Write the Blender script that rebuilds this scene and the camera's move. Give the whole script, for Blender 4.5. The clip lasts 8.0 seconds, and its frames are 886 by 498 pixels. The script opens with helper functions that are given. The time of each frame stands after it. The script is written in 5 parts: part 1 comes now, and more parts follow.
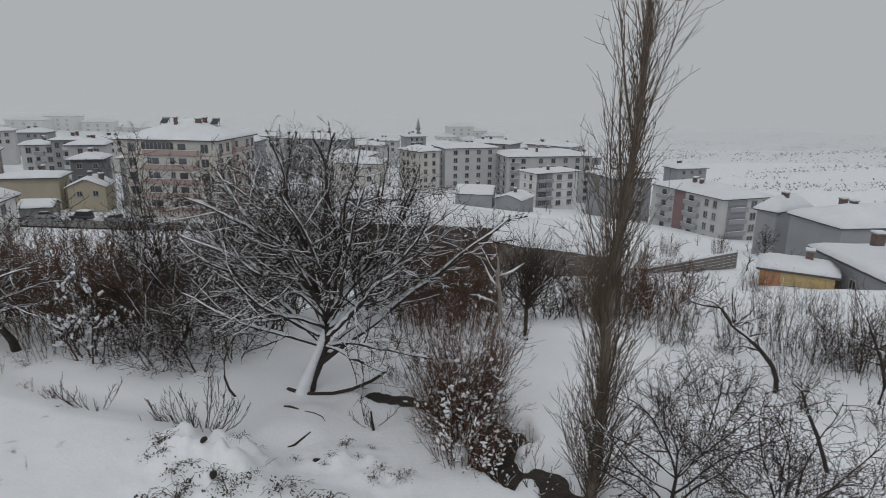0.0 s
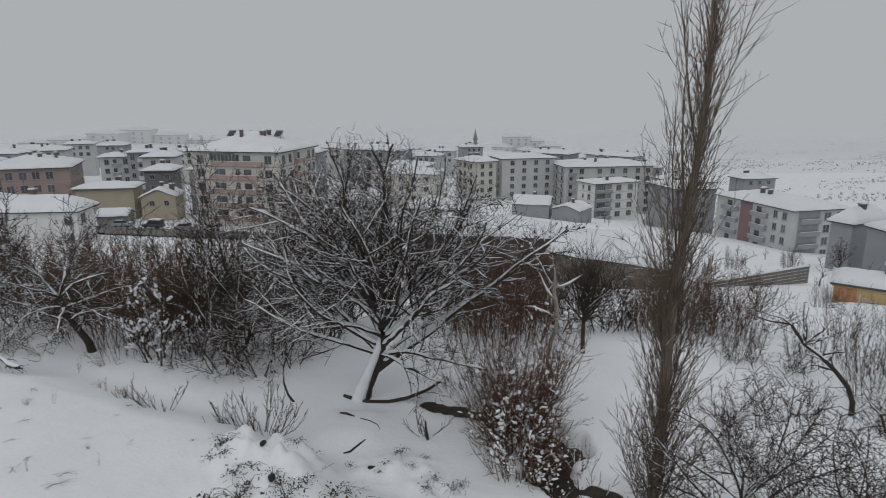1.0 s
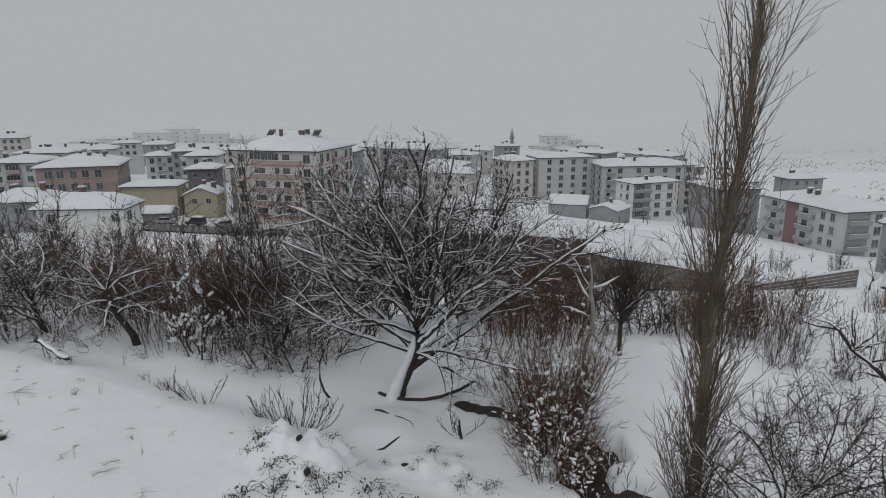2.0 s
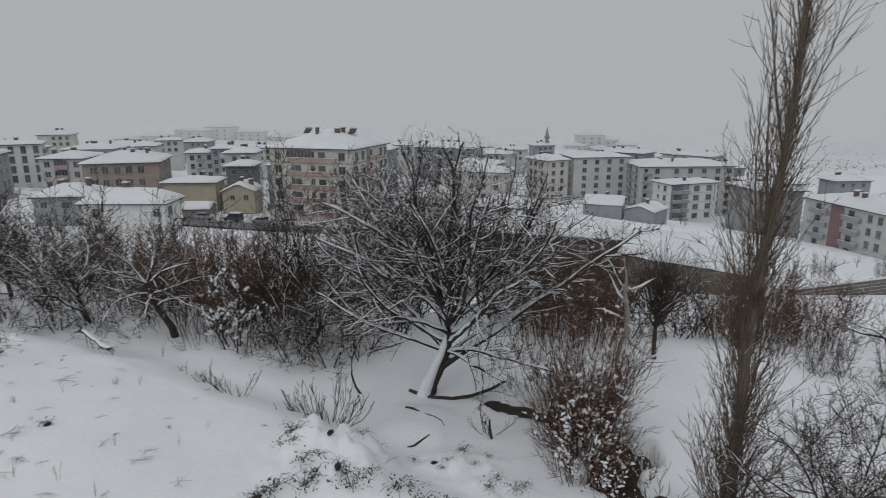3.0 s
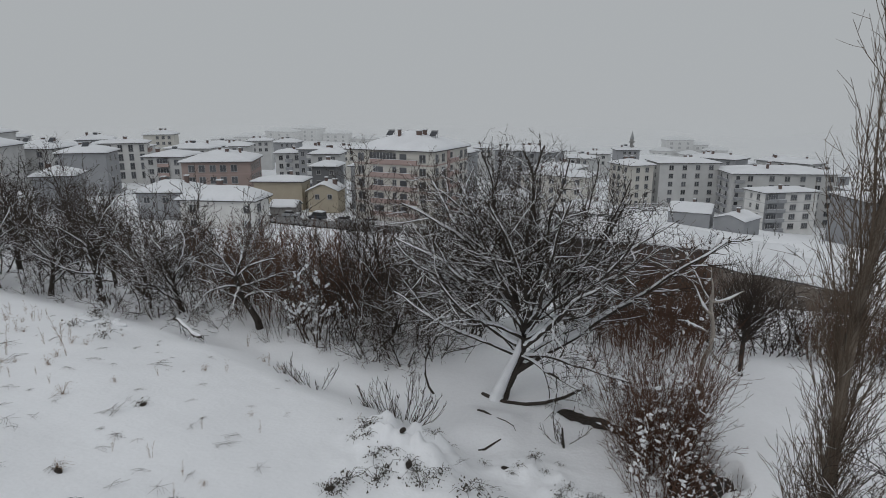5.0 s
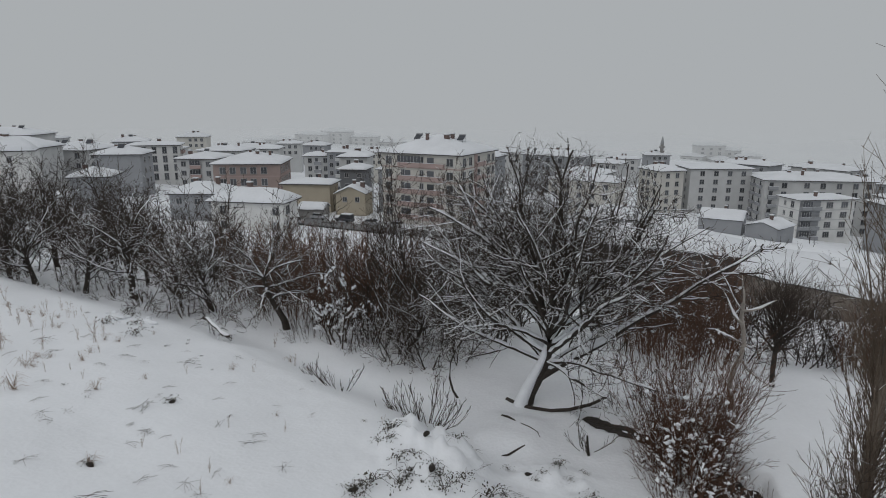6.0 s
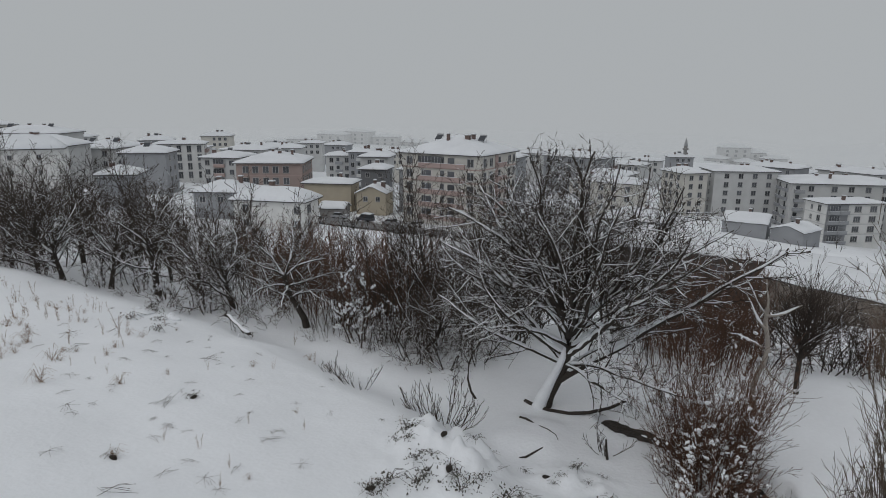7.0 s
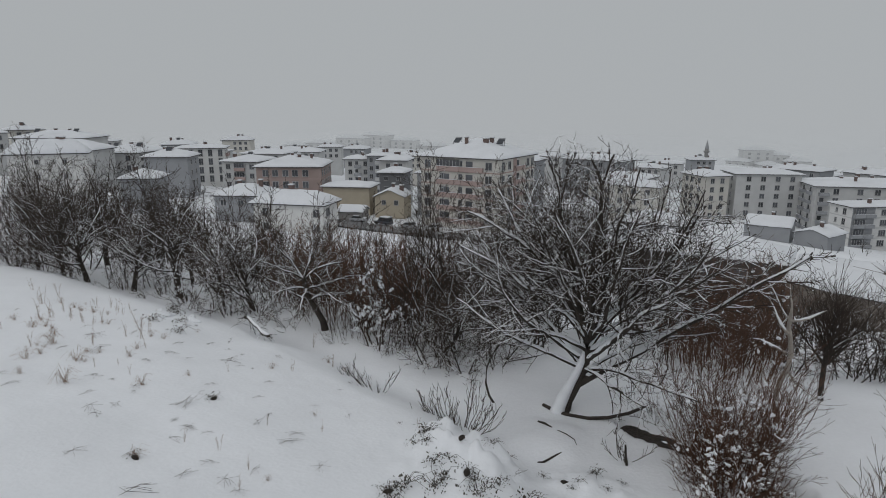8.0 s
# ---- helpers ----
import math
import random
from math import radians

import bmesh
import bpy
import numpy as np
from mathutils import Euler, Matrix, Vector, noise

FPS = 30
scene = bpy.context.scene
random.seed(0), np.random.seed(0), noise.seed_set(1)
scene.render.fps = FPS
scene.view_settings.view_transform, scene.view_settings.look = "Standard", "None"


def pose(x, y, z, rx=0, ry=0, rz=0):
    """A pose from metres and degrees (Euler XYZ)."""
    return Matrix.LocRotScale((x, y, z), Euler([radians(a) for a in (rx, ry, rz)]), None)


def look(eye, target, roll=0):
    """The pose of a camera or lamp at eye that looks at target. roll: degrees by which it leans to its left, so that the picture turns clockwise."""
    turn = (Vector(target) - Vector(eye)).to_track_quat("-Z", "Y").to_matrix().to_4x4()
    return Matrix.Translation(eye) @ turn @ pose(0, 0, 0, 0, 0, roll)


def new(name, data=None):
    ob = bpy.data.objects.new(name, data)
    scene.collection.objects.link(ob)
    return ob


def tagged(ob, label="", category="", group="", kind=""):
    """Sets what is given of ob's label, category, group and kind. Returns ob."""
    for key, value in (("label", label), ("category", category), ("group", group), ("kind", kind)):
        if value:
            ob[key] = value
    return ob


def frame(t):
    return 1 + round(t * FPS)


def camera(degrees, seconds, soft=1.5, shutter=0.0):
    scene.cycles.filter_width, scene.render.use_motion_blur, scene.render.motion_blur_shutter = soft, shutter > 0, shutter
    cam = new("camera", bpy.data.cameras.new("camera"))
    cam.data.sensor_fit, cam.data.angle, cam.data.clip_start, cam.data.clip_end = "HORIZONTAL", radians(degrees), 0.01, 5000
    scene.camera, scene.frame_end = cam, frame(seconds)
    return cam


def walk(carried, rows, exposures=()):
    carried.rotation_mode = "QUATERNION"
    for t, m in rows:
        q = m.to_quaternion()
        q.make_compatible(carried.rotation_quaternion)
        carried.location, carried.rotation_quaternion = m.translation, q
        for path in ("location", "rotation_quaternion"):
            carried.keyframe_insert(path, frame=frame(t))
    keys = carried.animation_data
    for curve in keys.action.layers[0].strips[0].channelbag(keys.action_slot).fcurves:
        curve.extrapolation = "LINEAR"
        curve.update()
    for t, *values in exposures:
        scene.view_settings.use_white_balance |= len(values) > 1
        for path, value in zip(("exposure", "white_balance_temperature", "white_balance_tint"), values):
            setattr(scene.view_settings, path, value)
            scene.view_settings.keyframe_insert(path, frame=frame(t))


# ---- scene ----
cam = camera(71.25, 8.0, soft=0.9, shutter=0.5)
EYE = 10.0
# seconds, then the camera's turn in degrees; it pans where it stands
ROWS = [
    (0.0, 75.249, -0.725, 0.191), (0.5, 75.658, -0.401, 2.552), (1.0, 76.169, 0.008, 5.347),
    (2.5, 76.037, 0.213, 9.837), (3.0, 75.997, 0.170, 11.810), (3.5, 75.648, 0.251, 15.169),
    (4.0, 75.561, 0.178, 16.163), (4.5, 75.954, 0.137, 17.636), (6.0, 76.619, -0.111, 21.720),
    (6.5, 76.674, -0.219, 22.849), (7.0, 76.650, -0.327, 23.647), (7.5, 76.807, -0.082, 24.425),
    (8.0, 76.953, -0.046, 25.300),
]
walk(cam, [(t, pose(0, 0, EYE, rx, ry, rz)) for t, rx, ry, rz in ROWS], exposures=[(0.0, 0.05), (8.0, 0.0)])

# ---- world and light: overcast winter day, snow falling far off ----
world = bpy.data.worlds.new("overcast_sky")
scene.world = world
world.use_nodes = True
wn, wl = world.node_tree.nodes, world.node_tree.links
wn.clear()
sky = wn.new("ShaderNodeTexSky")
sky.sky_type, sky.sun_disc = "NISHITA", False
sky.sun_elevation, sky.sun_rotation = radians(38), radians(200)
coord = wn.new("ShaderNodeTexCoord")
axes = wn.new("ShaderNodeSeparateXYZ")
ramp = wn.new("ShaderNodeValToRGB")
ramp.color_ramp.elements[0].position, ramp.color_ramp.elements[0].color = 0.0, (0.40, 0.42, 0.436, 1)
ramp.color_ramp.elements[1].position, ramp.color_ramp.elements[1].color = 0.75, (0.60, 0.615, 0.63, 1)
e = ramp.color_ramp.elements.new(0.12)
e.color = (0.40, 0.421, 0.438, 1)
cloud = wn.new("ShaderNodeTexNoise")
cloud.inputs["Scale"].default_value, cloud.inputs["Detail"].default_value = 2.2, 3
mixc = wn.new("ShaderNodeMix")
mixc.data_type, mixc.blend_type = "RGBA", "MULTIPLY"
mixc.inputs[0].default_value = 0.10
mixs = wn.new("ShaderNodeMix")
mixs.data_type = "RGBA"
mixs.inputs[0].default_value = 0.04
back = wn.new("ShaderNodeBackground")
back.inputs["Strength"].default_value = 1.0
dim = wn.new("ShaderNodeMix")
dim.data_type, dim.blend_type = "RGBA", "MULTIPLY"
dim.inputs[0].default_value = 1.0
dim.inputs[7].default_value = (0.1, 0.1, 0.1, 1)
out = wn.new("ShaderNodeOutputWorld")
wl.new(coord.outputs["Generated"], axes.inputs[0])
wl.new(axes.outputs["Z"], ramp.inputs[0])
wl.new(coord.outputs["Generated"], cloud.inputs["Vector"])
wl.new(ramp.outputs[0], mixc.inputs[6])
wl.new(cloud.outputs["Fac"], mixc.inputs[7])
wl.new(mixc.outputs[2], mixs.inputs[6])
wl.new(sky.outputs[0], dim.inputs[6])
wl.new(dim.outputs[2], mixs.inputs[7])
wl.new(mixs.outputs[2], back.inputs["Color"])
wl.new(back.outputs[0], out.inputs["Surface"])
sun = new("sun", bpy.data.lights.new("sun", "SUN"))
sun.data.energy, sun.data.angle, sun.data.color = 0.35, radians(40), (1.0, 0.97, 0.94)
sun.matrix_world = look((-30, -60, 70), (0, 20, 0))


# ---- materials ----
def mat(name, color, rough=0.8, vary=0.25, scale=3.0, fine=40.0, bump=0.2, metal=0.0, second=None, spec=0.3, each=0.0):
    """A procedural surface: base colour with coarse stains and fine grain, and relief."""
    m = bpy.data.materials.new(name)
    m.use_nodes = True
    n, l = m.node_tree.nodes, m.node_tree.links
    b = n["Principled BSDF"]
    b.inputs["Roughness"].default_value, b.inputs["Metallic"].default_value = rough, metal
    b.inputs["Specular IOR Level"].default_value = spec
    tc = n.new("ShaderNodeTexCoord")
    n1, n2 = n.new("ShaderNodeTexNoise"), n.new("ShaderNodeTexNoise")
    n1.inputs["Scale"].default_value, n1.inputs["Detail"].default_value = scale, 5
    n2.inputs["Scale"].default_value, n2.inputs["Detail"].default_value = fine, 3
    l.new(tc.outputs["Object"], n1.inputs["Vector"])
    l.new(tc.outputs["Object"], n2.inputs["Vector"])
    add = n.new("ShaderNodeMath")
    add.operation = "ADD"
    half = n.new("ShaderNodeMath")
    half.operation, half.inputs[1].default_value = "MULTIPLY", 0.5
    l.new(n1.outputs["Fac"], add.inputs[0])
    l.new(n2.outputs["Fac"], half.inputs[0])
    l.new(half.outputs[0], add.inputs[1])
    r = n.new("ShaderNodeMapRange")
    r.inputs[1].default_value, r.inputs[2].default_value = 0.45, 1.05
    l.new(add.outputs[0], r.inputs[0])
    mix = n.new("ShaderNodeMix")
    mix.data_type = "RGBA"
    two = second or tuple(c * (1 - vary) for c in color)
    mix.inputs[6].default_value = (*two, 1)
    mix.inputs[7].default_value = (*(color if second else tuple(min(1, c * (1 + vary)) for c in color)), 1)
    l.new(r.outputs[0], mix.inputs[0])
    last = mix.outputs[2]
    if each:
        info = n.new("ShaderNodeObjectInfo")
        hsv = n.new("ShaderNodeHueSaturation")
        rr = n.new("ShaderNodeMapRange")
        rr.inputs[3].default_value, rr.inputs[4].default_value = 1 - each, 1 + each
        l.new(info.outputs["Random"], rr.inputs[0])
        l.new(rr.outputs[0], hsv.inputs["Value"])
        l.new(last, hsv.inputs["Color"])
        last = hsv.outputs[0]
    l.new(last, b.inputs["Base Color"])
    if bump:
        bp = n.new("ShaderNodeBump")
        bp.inputs["Strength"].default_value, bp.inputs["Distance"].default_value = bump, 0.05
        l.new(n2.outputs["Fac"], bp.inputs["Height"])
        l.new(bp.outputs[0], b.inputs["Normal"])
    return m


SNOW = mat("snow", (0.84, 0.86, 0.89), 0.75, 0.05, 0.35, 9.0, 0.35, spec=0.2)
SNOW_ROOF = mat("roof_snow", (0.73, 0.75, 0.78), 0.8, 0.07, 0.2, 2.0, 0.4, spec=0.2)
SNOW_TWIG = mat("twig_snow", (0.80, 0.82, 0.85), 0.85, 0.06, 3.0, 30.0, 0.2, spec=0.2)
BARK = mat("dark_bark", (0.050, 0.042, 0.036), 0.9, 0.35, 3.0, 40.0, 0.6)
TWIG = mat("dark_twig", (0.049, 0.037, 0.030), 0.9, 0.3, 1.2, 20.0, 0.0)
TWIG_GREY = mat("grey_twig", (0.066, 0.050, 0.040), 0.9, 0.3, 1.2, 20.0, 0.0)
TWIG_BROWN = mat("brown_twig", (0.115, 0.066, 0.046), 0.85, 0.35, 0.8, 20.0, 0.0)
TWIG_POPLAR = mat("poplar_twig", (0.118, 0.090, 0.068), 0.9, 0.3, 1.0, 20.0, 0.0)
BARK_POPLAR = mat("poplar_bark", (0.19, 0.16, 0.13), 0.9, 0.35, 2.0, 25.0, 0.6)
BARK_PALE = mat("pale_bark", (0.34, 0.31, 0.28), 0.9, 0.35, 3.0, 30.0, 0.5)
STRAW = mat("dry_grass", (0.24, 0.165, 0.115), 0.9, 0.35, 3.0, 20.0, 0.0)
MUD = mat("wet_mud", (0.034, 0.027, 0.022), 0.6, 0.6, 2.5, 9.0, 0.9, spec=0.25)
LEAF = mat("withered_leaf", (0.070, 0.062, 0.050), 0.9, 0.4, 2.0, 15.0, 0.2)


def wall_mat(name, color, vary=0.10):
    return mat(name, color, 0.88, vary, 0.35, 6.0, 0.15)


W_CREAM = wall_mat("cream_render", (0.54, 0.525, 0.49))
W_PINK = wall_mat("salmon_render", (0.39, 0.30, 0.28))
W_BRICK = wall_mat("faded_brick_render", (0.34, 0.27, 0.25))
W_WHITE = wall_mat("off_white_render", (0.64, 0.64, 0.63))
W_PALE = wall_mat("pale_grey_render", (0.50, 0.505, 0.505))
W_GREY = wall_mat("grey_render", (0.30, 0.31, 0.325))
W_DARK = wall_mat("dark_grey_render", (0.17, 0.175, 0.185))
W_YELLOW = wall_mat("ochre_render", (0.50, 0.38, 0.20), 0.18)
W_SAND = wall_mat("sand_render", (0.40, 0.355, 0.28))
W_BROWN = wall_mat("brown_render", (0.085, 0.076, 0.072), 0.2)
W_EARTH = wall_mat("earth_render", (0.18, 0.158, 0.14), 0.2)
W_ORANGE = wall_mat("orange_render", (0.42, 0.22, 0.12))
W_MAUVE = wall_mat("mauve_render", (0.23, 0.155, 0.16))
CONCRETE = mat("weathered_concrete", (0.27, 0.265, 0.26), 0.9, 0.2, 0.8, 8.0, 0.3)
EAVE = mat("dark_eave", (0.10, 0.095, 0.095), 0.8, 0.2, 1.0, 8.0, 0.1)
FRAME = mat("window_frame", (0.42, 0.42, 0.42), 0.6, 0.1, 2.0, 20.0, 0.0)
RAIL = mat("dark_metal", (0.10, 0.10, 0.11), 0.6, 0.2, 2.0, 20.0, 0.0, metal=0.3)
CHIMNEY = mat("sooty_brick", (0.15, 0.11, 0.10), 0.9, 0.3, 2.0, 12.0, 0.4)
PANEL = mat("solar_panel_glass", (0.05, 0.055, 0.065), 0.3, 0.2, 2.0, 20.0, 0.0)
ASPHALT = mat("wet_asphalt", (0.20, 0.205, 0.21), 0.5, 0.3, 0.15, 3.0, 0.2, second=(0.10, 0.103, 0.108))
GLASS = mat("window_glass", (0.085, 0.09, 0.10), 0.2, 0.25, 0.15, 1.0, 0.0, spec=0.6, each=0.5)
TIN = mat("galvanised_tin", (0.30, 0.31, 0.32), 0.5, 0.15, 0.5, 6.0, 0.1, metal=0.3)
WOOD = mat("grey_boards", (0.18, 0.165, 0.15), 0.9, 0.25, 1.5, 14.0, 0.3)
RUBBER = mat("tyre_rubber", (0.03, 0.03, 0.03), 0.8, 0.1, 3, 20, 0.1)
PAINT_DARK = mat("dark_car_paint", (0.07, 0.075, 0.09), 0.35, 0.1, 1, 10, 0.0, spec=0.5)
PAINT_LIGHT = mat("silver_car_paint", (0.36, 0.37, 0.39), 0.35, 0.1, 1, 10, 0.0, spec=0.5)
PAINT_WHITE = mat("white_car_paint", (0.60, 0.61, 0.63), 0.35, 0.05, 1, 10, 0.0, spec=0.5)


# ---- mesh tools ----
class Shape:
    """Collects vertices and faces, then becomes one mesh."""

    def __init__(self):
        self.v, self.f = [], []

    def box(self, x0, y0, z0, x1, y1, z1, m=None):
        k = len(self.v)
        pts = [(x0, y0, z0), (x1, y0, z0), (x1, y1, z0), (x0, y1, z0), (x0, y0, z1), (x1, y0, z1), (x1, y1, z1), (x0, y1, z1)]
        self.v += [tuple(m @ Vector(p)) for p in pts] if m else pts
        self.f += [(k, k + 3, k + 2, k + 1), (k + 4, k + 5, k + 6, k + 7), (k, k + 1, k + 5, k + 4), (k + 1, k + 2, k + 6, k + 5), (k + 2, k + 3, k + 7, k + 6), (k + 3, k, k + 4, k + 7)]
        return self

    def tube(self, pts, radii, sides=5, squash=1.0, lift=0.0):
        """A tapering tube along pts. squash flattens it, lift raises it by that share of the radius."""
        P = np.asarray(pts, float)
        d = np.gradient(P, axis=0)
        d /= np.linalg.norm(d, axis=1)[:, None] + 1e-9
        a = np.cross(d, (0.0, 0.0, 1.0))
        ln = np.linalg.norm(a, axis=1)
        a[ln < 0.05] = (1, 0, 0)
        a /= np.linalg.norm(a, axis=1)[:, None]
        b = np.cross(a, d)
        R = np.asarray(radii, float)[:, None]
        k, n = len(self.v), len(P)
        for i in range(sides):
            w = 2 * math.pi * i / sides + math.pi / 2
            ring = P + R * (math.cos(w) * a + math.sin(w) * squash * b)
            if lift:
                ring = ring + np.c_[np.zeros((n, 2)), R[:, 0] * lift]
            self.v += ring.tolist()
        for i in range(sides):
            j = (i + 1) % sides
            for s in range(n - 1):
                self.f.append((k + i * n + s, k + j * n + s, k + j * n + s + 1, k + i * n + s + 1))
        self.f.append(tuple(k + i * n + n - 1 for i in range(sides)))
        return self

    def ball(self, c, rx, ry, rz, seg=8, rings=5, rough=0.0, rnd=random):
        k = len(self.v)
        for i in range(rings + 1):
            p = math.pi * i / rings
            for j in range(seg):
                t = 2 * math.pi * j / seg
                q = 1 + rough * (rnd.random() - 0.5)
                self.v.append((c[0] + q * rx * math.sin(p) * math.cos(t), c[1] + q * ry * math.sin(p) * math.sin(t), c[2] + q * rz * math.cos(p)))
        for i in range(rings):
            for j in range(seg):
                self.f.append((k + i * seg + j, k + (i + 1) * seg + j, k + (i + 1) * seg + (j + 1) % seg, k + i * seg + (j + 1) % seg))
        return self

    def poly(self, pts):
        k = len(self.v)
        self.v += [tuple(p) for p in pts]
        self.f.append(tuple(range(k, k + len(pts))))
        return self

    def mesh(self, name, material, smooth=False):
        me = bpy.data.meshes.new(name)
        me.from_pydata(self.v, [], self.f)
        me.materials.append(material)
        if smooth:
            me.polygons.foreach_set("use_smooth", [True] * len(me.polygons))
        me.update()
        return me


def thing(name, x, y, z, rz=0.0, label="", category="", group="", kind=""):
    ob = new(name)
    ob.empty_display_size = 0.3
    ob.matrix_basis = pose(x, y, z, 0, 0, rz)
    return tagged(ob, label, category, group, kind)


def part(name, shape, material, parent, label="", at=None, smooth=False, kind=""):
    me = shape if isinstance(shape, bpy.types.Mesh) else shape.mesh(name, material, smooth)
    ob = new(name, me)
    ob.parent = parent
    if at is not None:
        ob.matrix_basis = at
    return tagged(ob, label, kind=kind)


# ---- the lie of the land ----
def smooth01(v, lo, hi):
    t = min(1.0, max(0.0, (v - lo) / (hi - lo)))
    return t * t * (3 - 2 * t)


FALL_Y = (24, 40, 57, 72, 100, 130, 160, 210, 300, 500)
FALL_Z = (0, -3.4, -8.2, -11.0, -15.2, -17.6, -20.0, -27.0, -32.0, -34.0)
CREST_X = (-120, -39.3, -25.7, -15.1, -7.8, -4.2, 0.0, 6.0, 40.0)
CREST_Y = (23, 21.1, 19.8, 17.8, 15.2, 12.8, 11.2, 9.0, 3.0)
STREAM = [(-2.6, 40.0), (-2.9, 30.0), (-2.8, 24.0), (-2.9, 21.0), (-2.5, 19.9), (-1.5, 18.95), (-0.3, 18.25), (0.6, 17.8), (1.5, 17.3), (1.85, 16.5), (1.7, 15.6), (2.2, 14.8), (3.0, 14.1), (3.5, 13.2), (4.4, 11.0), (5.5, 6.0)]


def stream_gap(x, y):
    best = 1e9
    for (ax, ay), (bx, by) in zip(STREAM, STREAM[1:]):
        dx, dy = bx - ax, by - ay
        t = min(1.0, max(0.0, ((x - ax) * dx + (y - ay) * dy) / (dx * dx + dy * dy)))
        best = min(best, math.hypot(x - ax - t * dx, y - ay - t * dy))
    return best


def land(x, y):
    """Height of the ground."""
    r = math.hypot(x, y)
    z = float(np.interp(y, FALL_Y, FALL_Z))
    z -= min(8.0, max(0.0, x) * 0.09) * smooth01(y, 60, 150)
    z += min(6.0, max(0.0, -x - 80) * 0.03) * smooth01(y, 60, 150)
    if r > 260:
        far = r - 260
        side = smooth01(math.degrees(math.atan2(x, y)), 4, 34)
        z += side * 0.085 * min(far, 900) + 0.010 * far
        z += (5 + 9 * side) * noise.noise((x / 170, y / 170, 1.0)) * smooth01(far, 0, 300)
    d = float(np.interp(x, CREST_X, CREST_Y)) - y
    z += 1.0 * smooth01(d, -2.4, 0.8) + 0.19 * max(0.0, d - 0.2) * (1 if d < 25 else 25 / d)
    if r < 90:
        z += 0.10 * noise.noise((x / 2.3, y / 2.3, 0.0)) + 0.30 * noise.noise((x / 8.0, y / 8.0, 5.0)) * smooth01(r, 6, 30)
        z += 0.022 * noise.noise((x / 0.45, y / 0.45, 9.0))
        heap = 0.72 * math.exp(-((x + 5.6) / 1.35) ** 4 - ((y - 13.3) / 0.95) ** 4) + 0.38 * math.exp(-((x + 2.7) / 1.1) ** 2 - ((y - 14.6) / 0.9) ** 2) + 0.30 * math.exp(-((x + 1.3) / 0.9) ** 2 - ((y - 13.7) / 0.7) ** 2) + 0.30 * math.exp(-((x + 5.0) / 1.6) ** 2 - ((y - 11.9) / 0.7) ** 2)
        z += heap * (1 + 0.55 * noise.noise((x / 0.5, y / 0.5, 4.0)) + 0.45 * noise.noise((x / 0.24, y / 0.24, 7.0)))
        z += 0.28 * math.exp(-((x + 4.4) / 1.1) ** 4 - ((y - 16.9) / 1.1) ** 4)
        if y < 42:
            g = stream_gap(x, y) + (0.50 - 0.25 * smooth01(y, 17.2, 18.0)) * noise.noise((x / 0.7, y / 0.7, 2.0)) + 0.55 * math.exp(-((x - 2.35) / 0.3) ** 2) * smooth01(y, 13.5, 14.2) * (1 - smooth01(y, 15.6, 16.2)) + 0.95 * smooth01(y, 19.3, 20.2) - 0.22 * smooth01(y, 17.8, 18.3) * (1 - smooth01(y, 19.0, 19.6)) - 0.34 * smooth01(y, 13.4, 14.4) * (1 - smooth01(y, 17.2, 17.9))
            z -= 0.72 * (1 - smooth01(g, 0.22, 0.72))
    return z


def build_ground():
    az = [-180 + i * 2.5 for i in range(41)] + [-78 + i * 0.4 for i in range(1, 338)] + [57 + 0.2 + i * 2.5 for i in range(49)]
    az = [a for a in az if a < 179.5]
    rings = [0.0]
    r, step = 2.0, 0.5
    while r < 4300:
        rings.append(r)
        r += 0.17 if 9.5 < r < 24 else max(0.28, 0.0105 * r) if r < 60 else 0.018 * r if r < 500 else 0.03 * r
    v, f = [(0, 0, land(0, 0))], []
    n = len(az)
    cs = [(math.sin(radians(a)), math.cos(radians(a))) for a in az]
    for rr in rings[1:]:
        v += [(rr * s, rr * c, land(rr * s, rr * c)) for s, c in cs]
    for j in range(n):
        f.append((0, 1 + (j + 1) % n, 1 + j))
    for i in range(len(rings) - 2):
        a, b = 1 + i * n, 1 + (i + 1) * n
        for j in range(n):
            k = (j + 1) % n
            f.append((a + j, a + k, b + k, b + j))
    me = bpy.data.meshes.new("ground")
    me.from_pydata(v, [], f)
    me.materials.append(SNOW)
    me.polygons.foreach_set("use_smooth", [True] * len(f))
    me.update()
    return tagged(new("ground", me), "snow-covered hillside falling to a town and valley", "ground", kind="structure")


build_ground()


def build_stream():
    s = Shape()
    pts = []
    for (ax, ay), (bx, by) in zip(STREAM, STREAM[1:]):
        k = max(2, int(math.hypot(bx - ax, by - ay) / 0.4))
        pts += [(ax + (bx - ax) * i / k, ay + (by - ay) * i / k) for i in range(k)]
    for i, (x, y) in enumerate(pts[:-1]):
        dx, dy = pts[i + 1][0] - x, pts[i + 1][1] - y
        q = math.hypot(dx, dy)
        z = float(np.interp(y, FALL_Y, FALL_Z)) - 0.42
        for k in range(7):
            w = (k - 3) / 3 * 1.35
            s.v.append((x - dy / q * w, y + dx / q * w, z + 0.05 * noise.noise((x * 2 + w, y * 2, w * 2))))
    n = len(s.v) // 7
    for i in range(n - 1):
        for k in range(6):
            a = i * 7 + k
            s.f.append((a, a + 7, a + 8, a + 1))
    ob = new("stream", s.mesh("stream", MUD, True))
    return tagged(ob, "dark muddy stream winding between snowy banks", "stream", kind="structure")


build_stream()


# ---- buildings ----
MESHES = {}


def cached(key, make):
    if key not in MESHES:
        MESHES[key] = make()
    return MESHES[key]


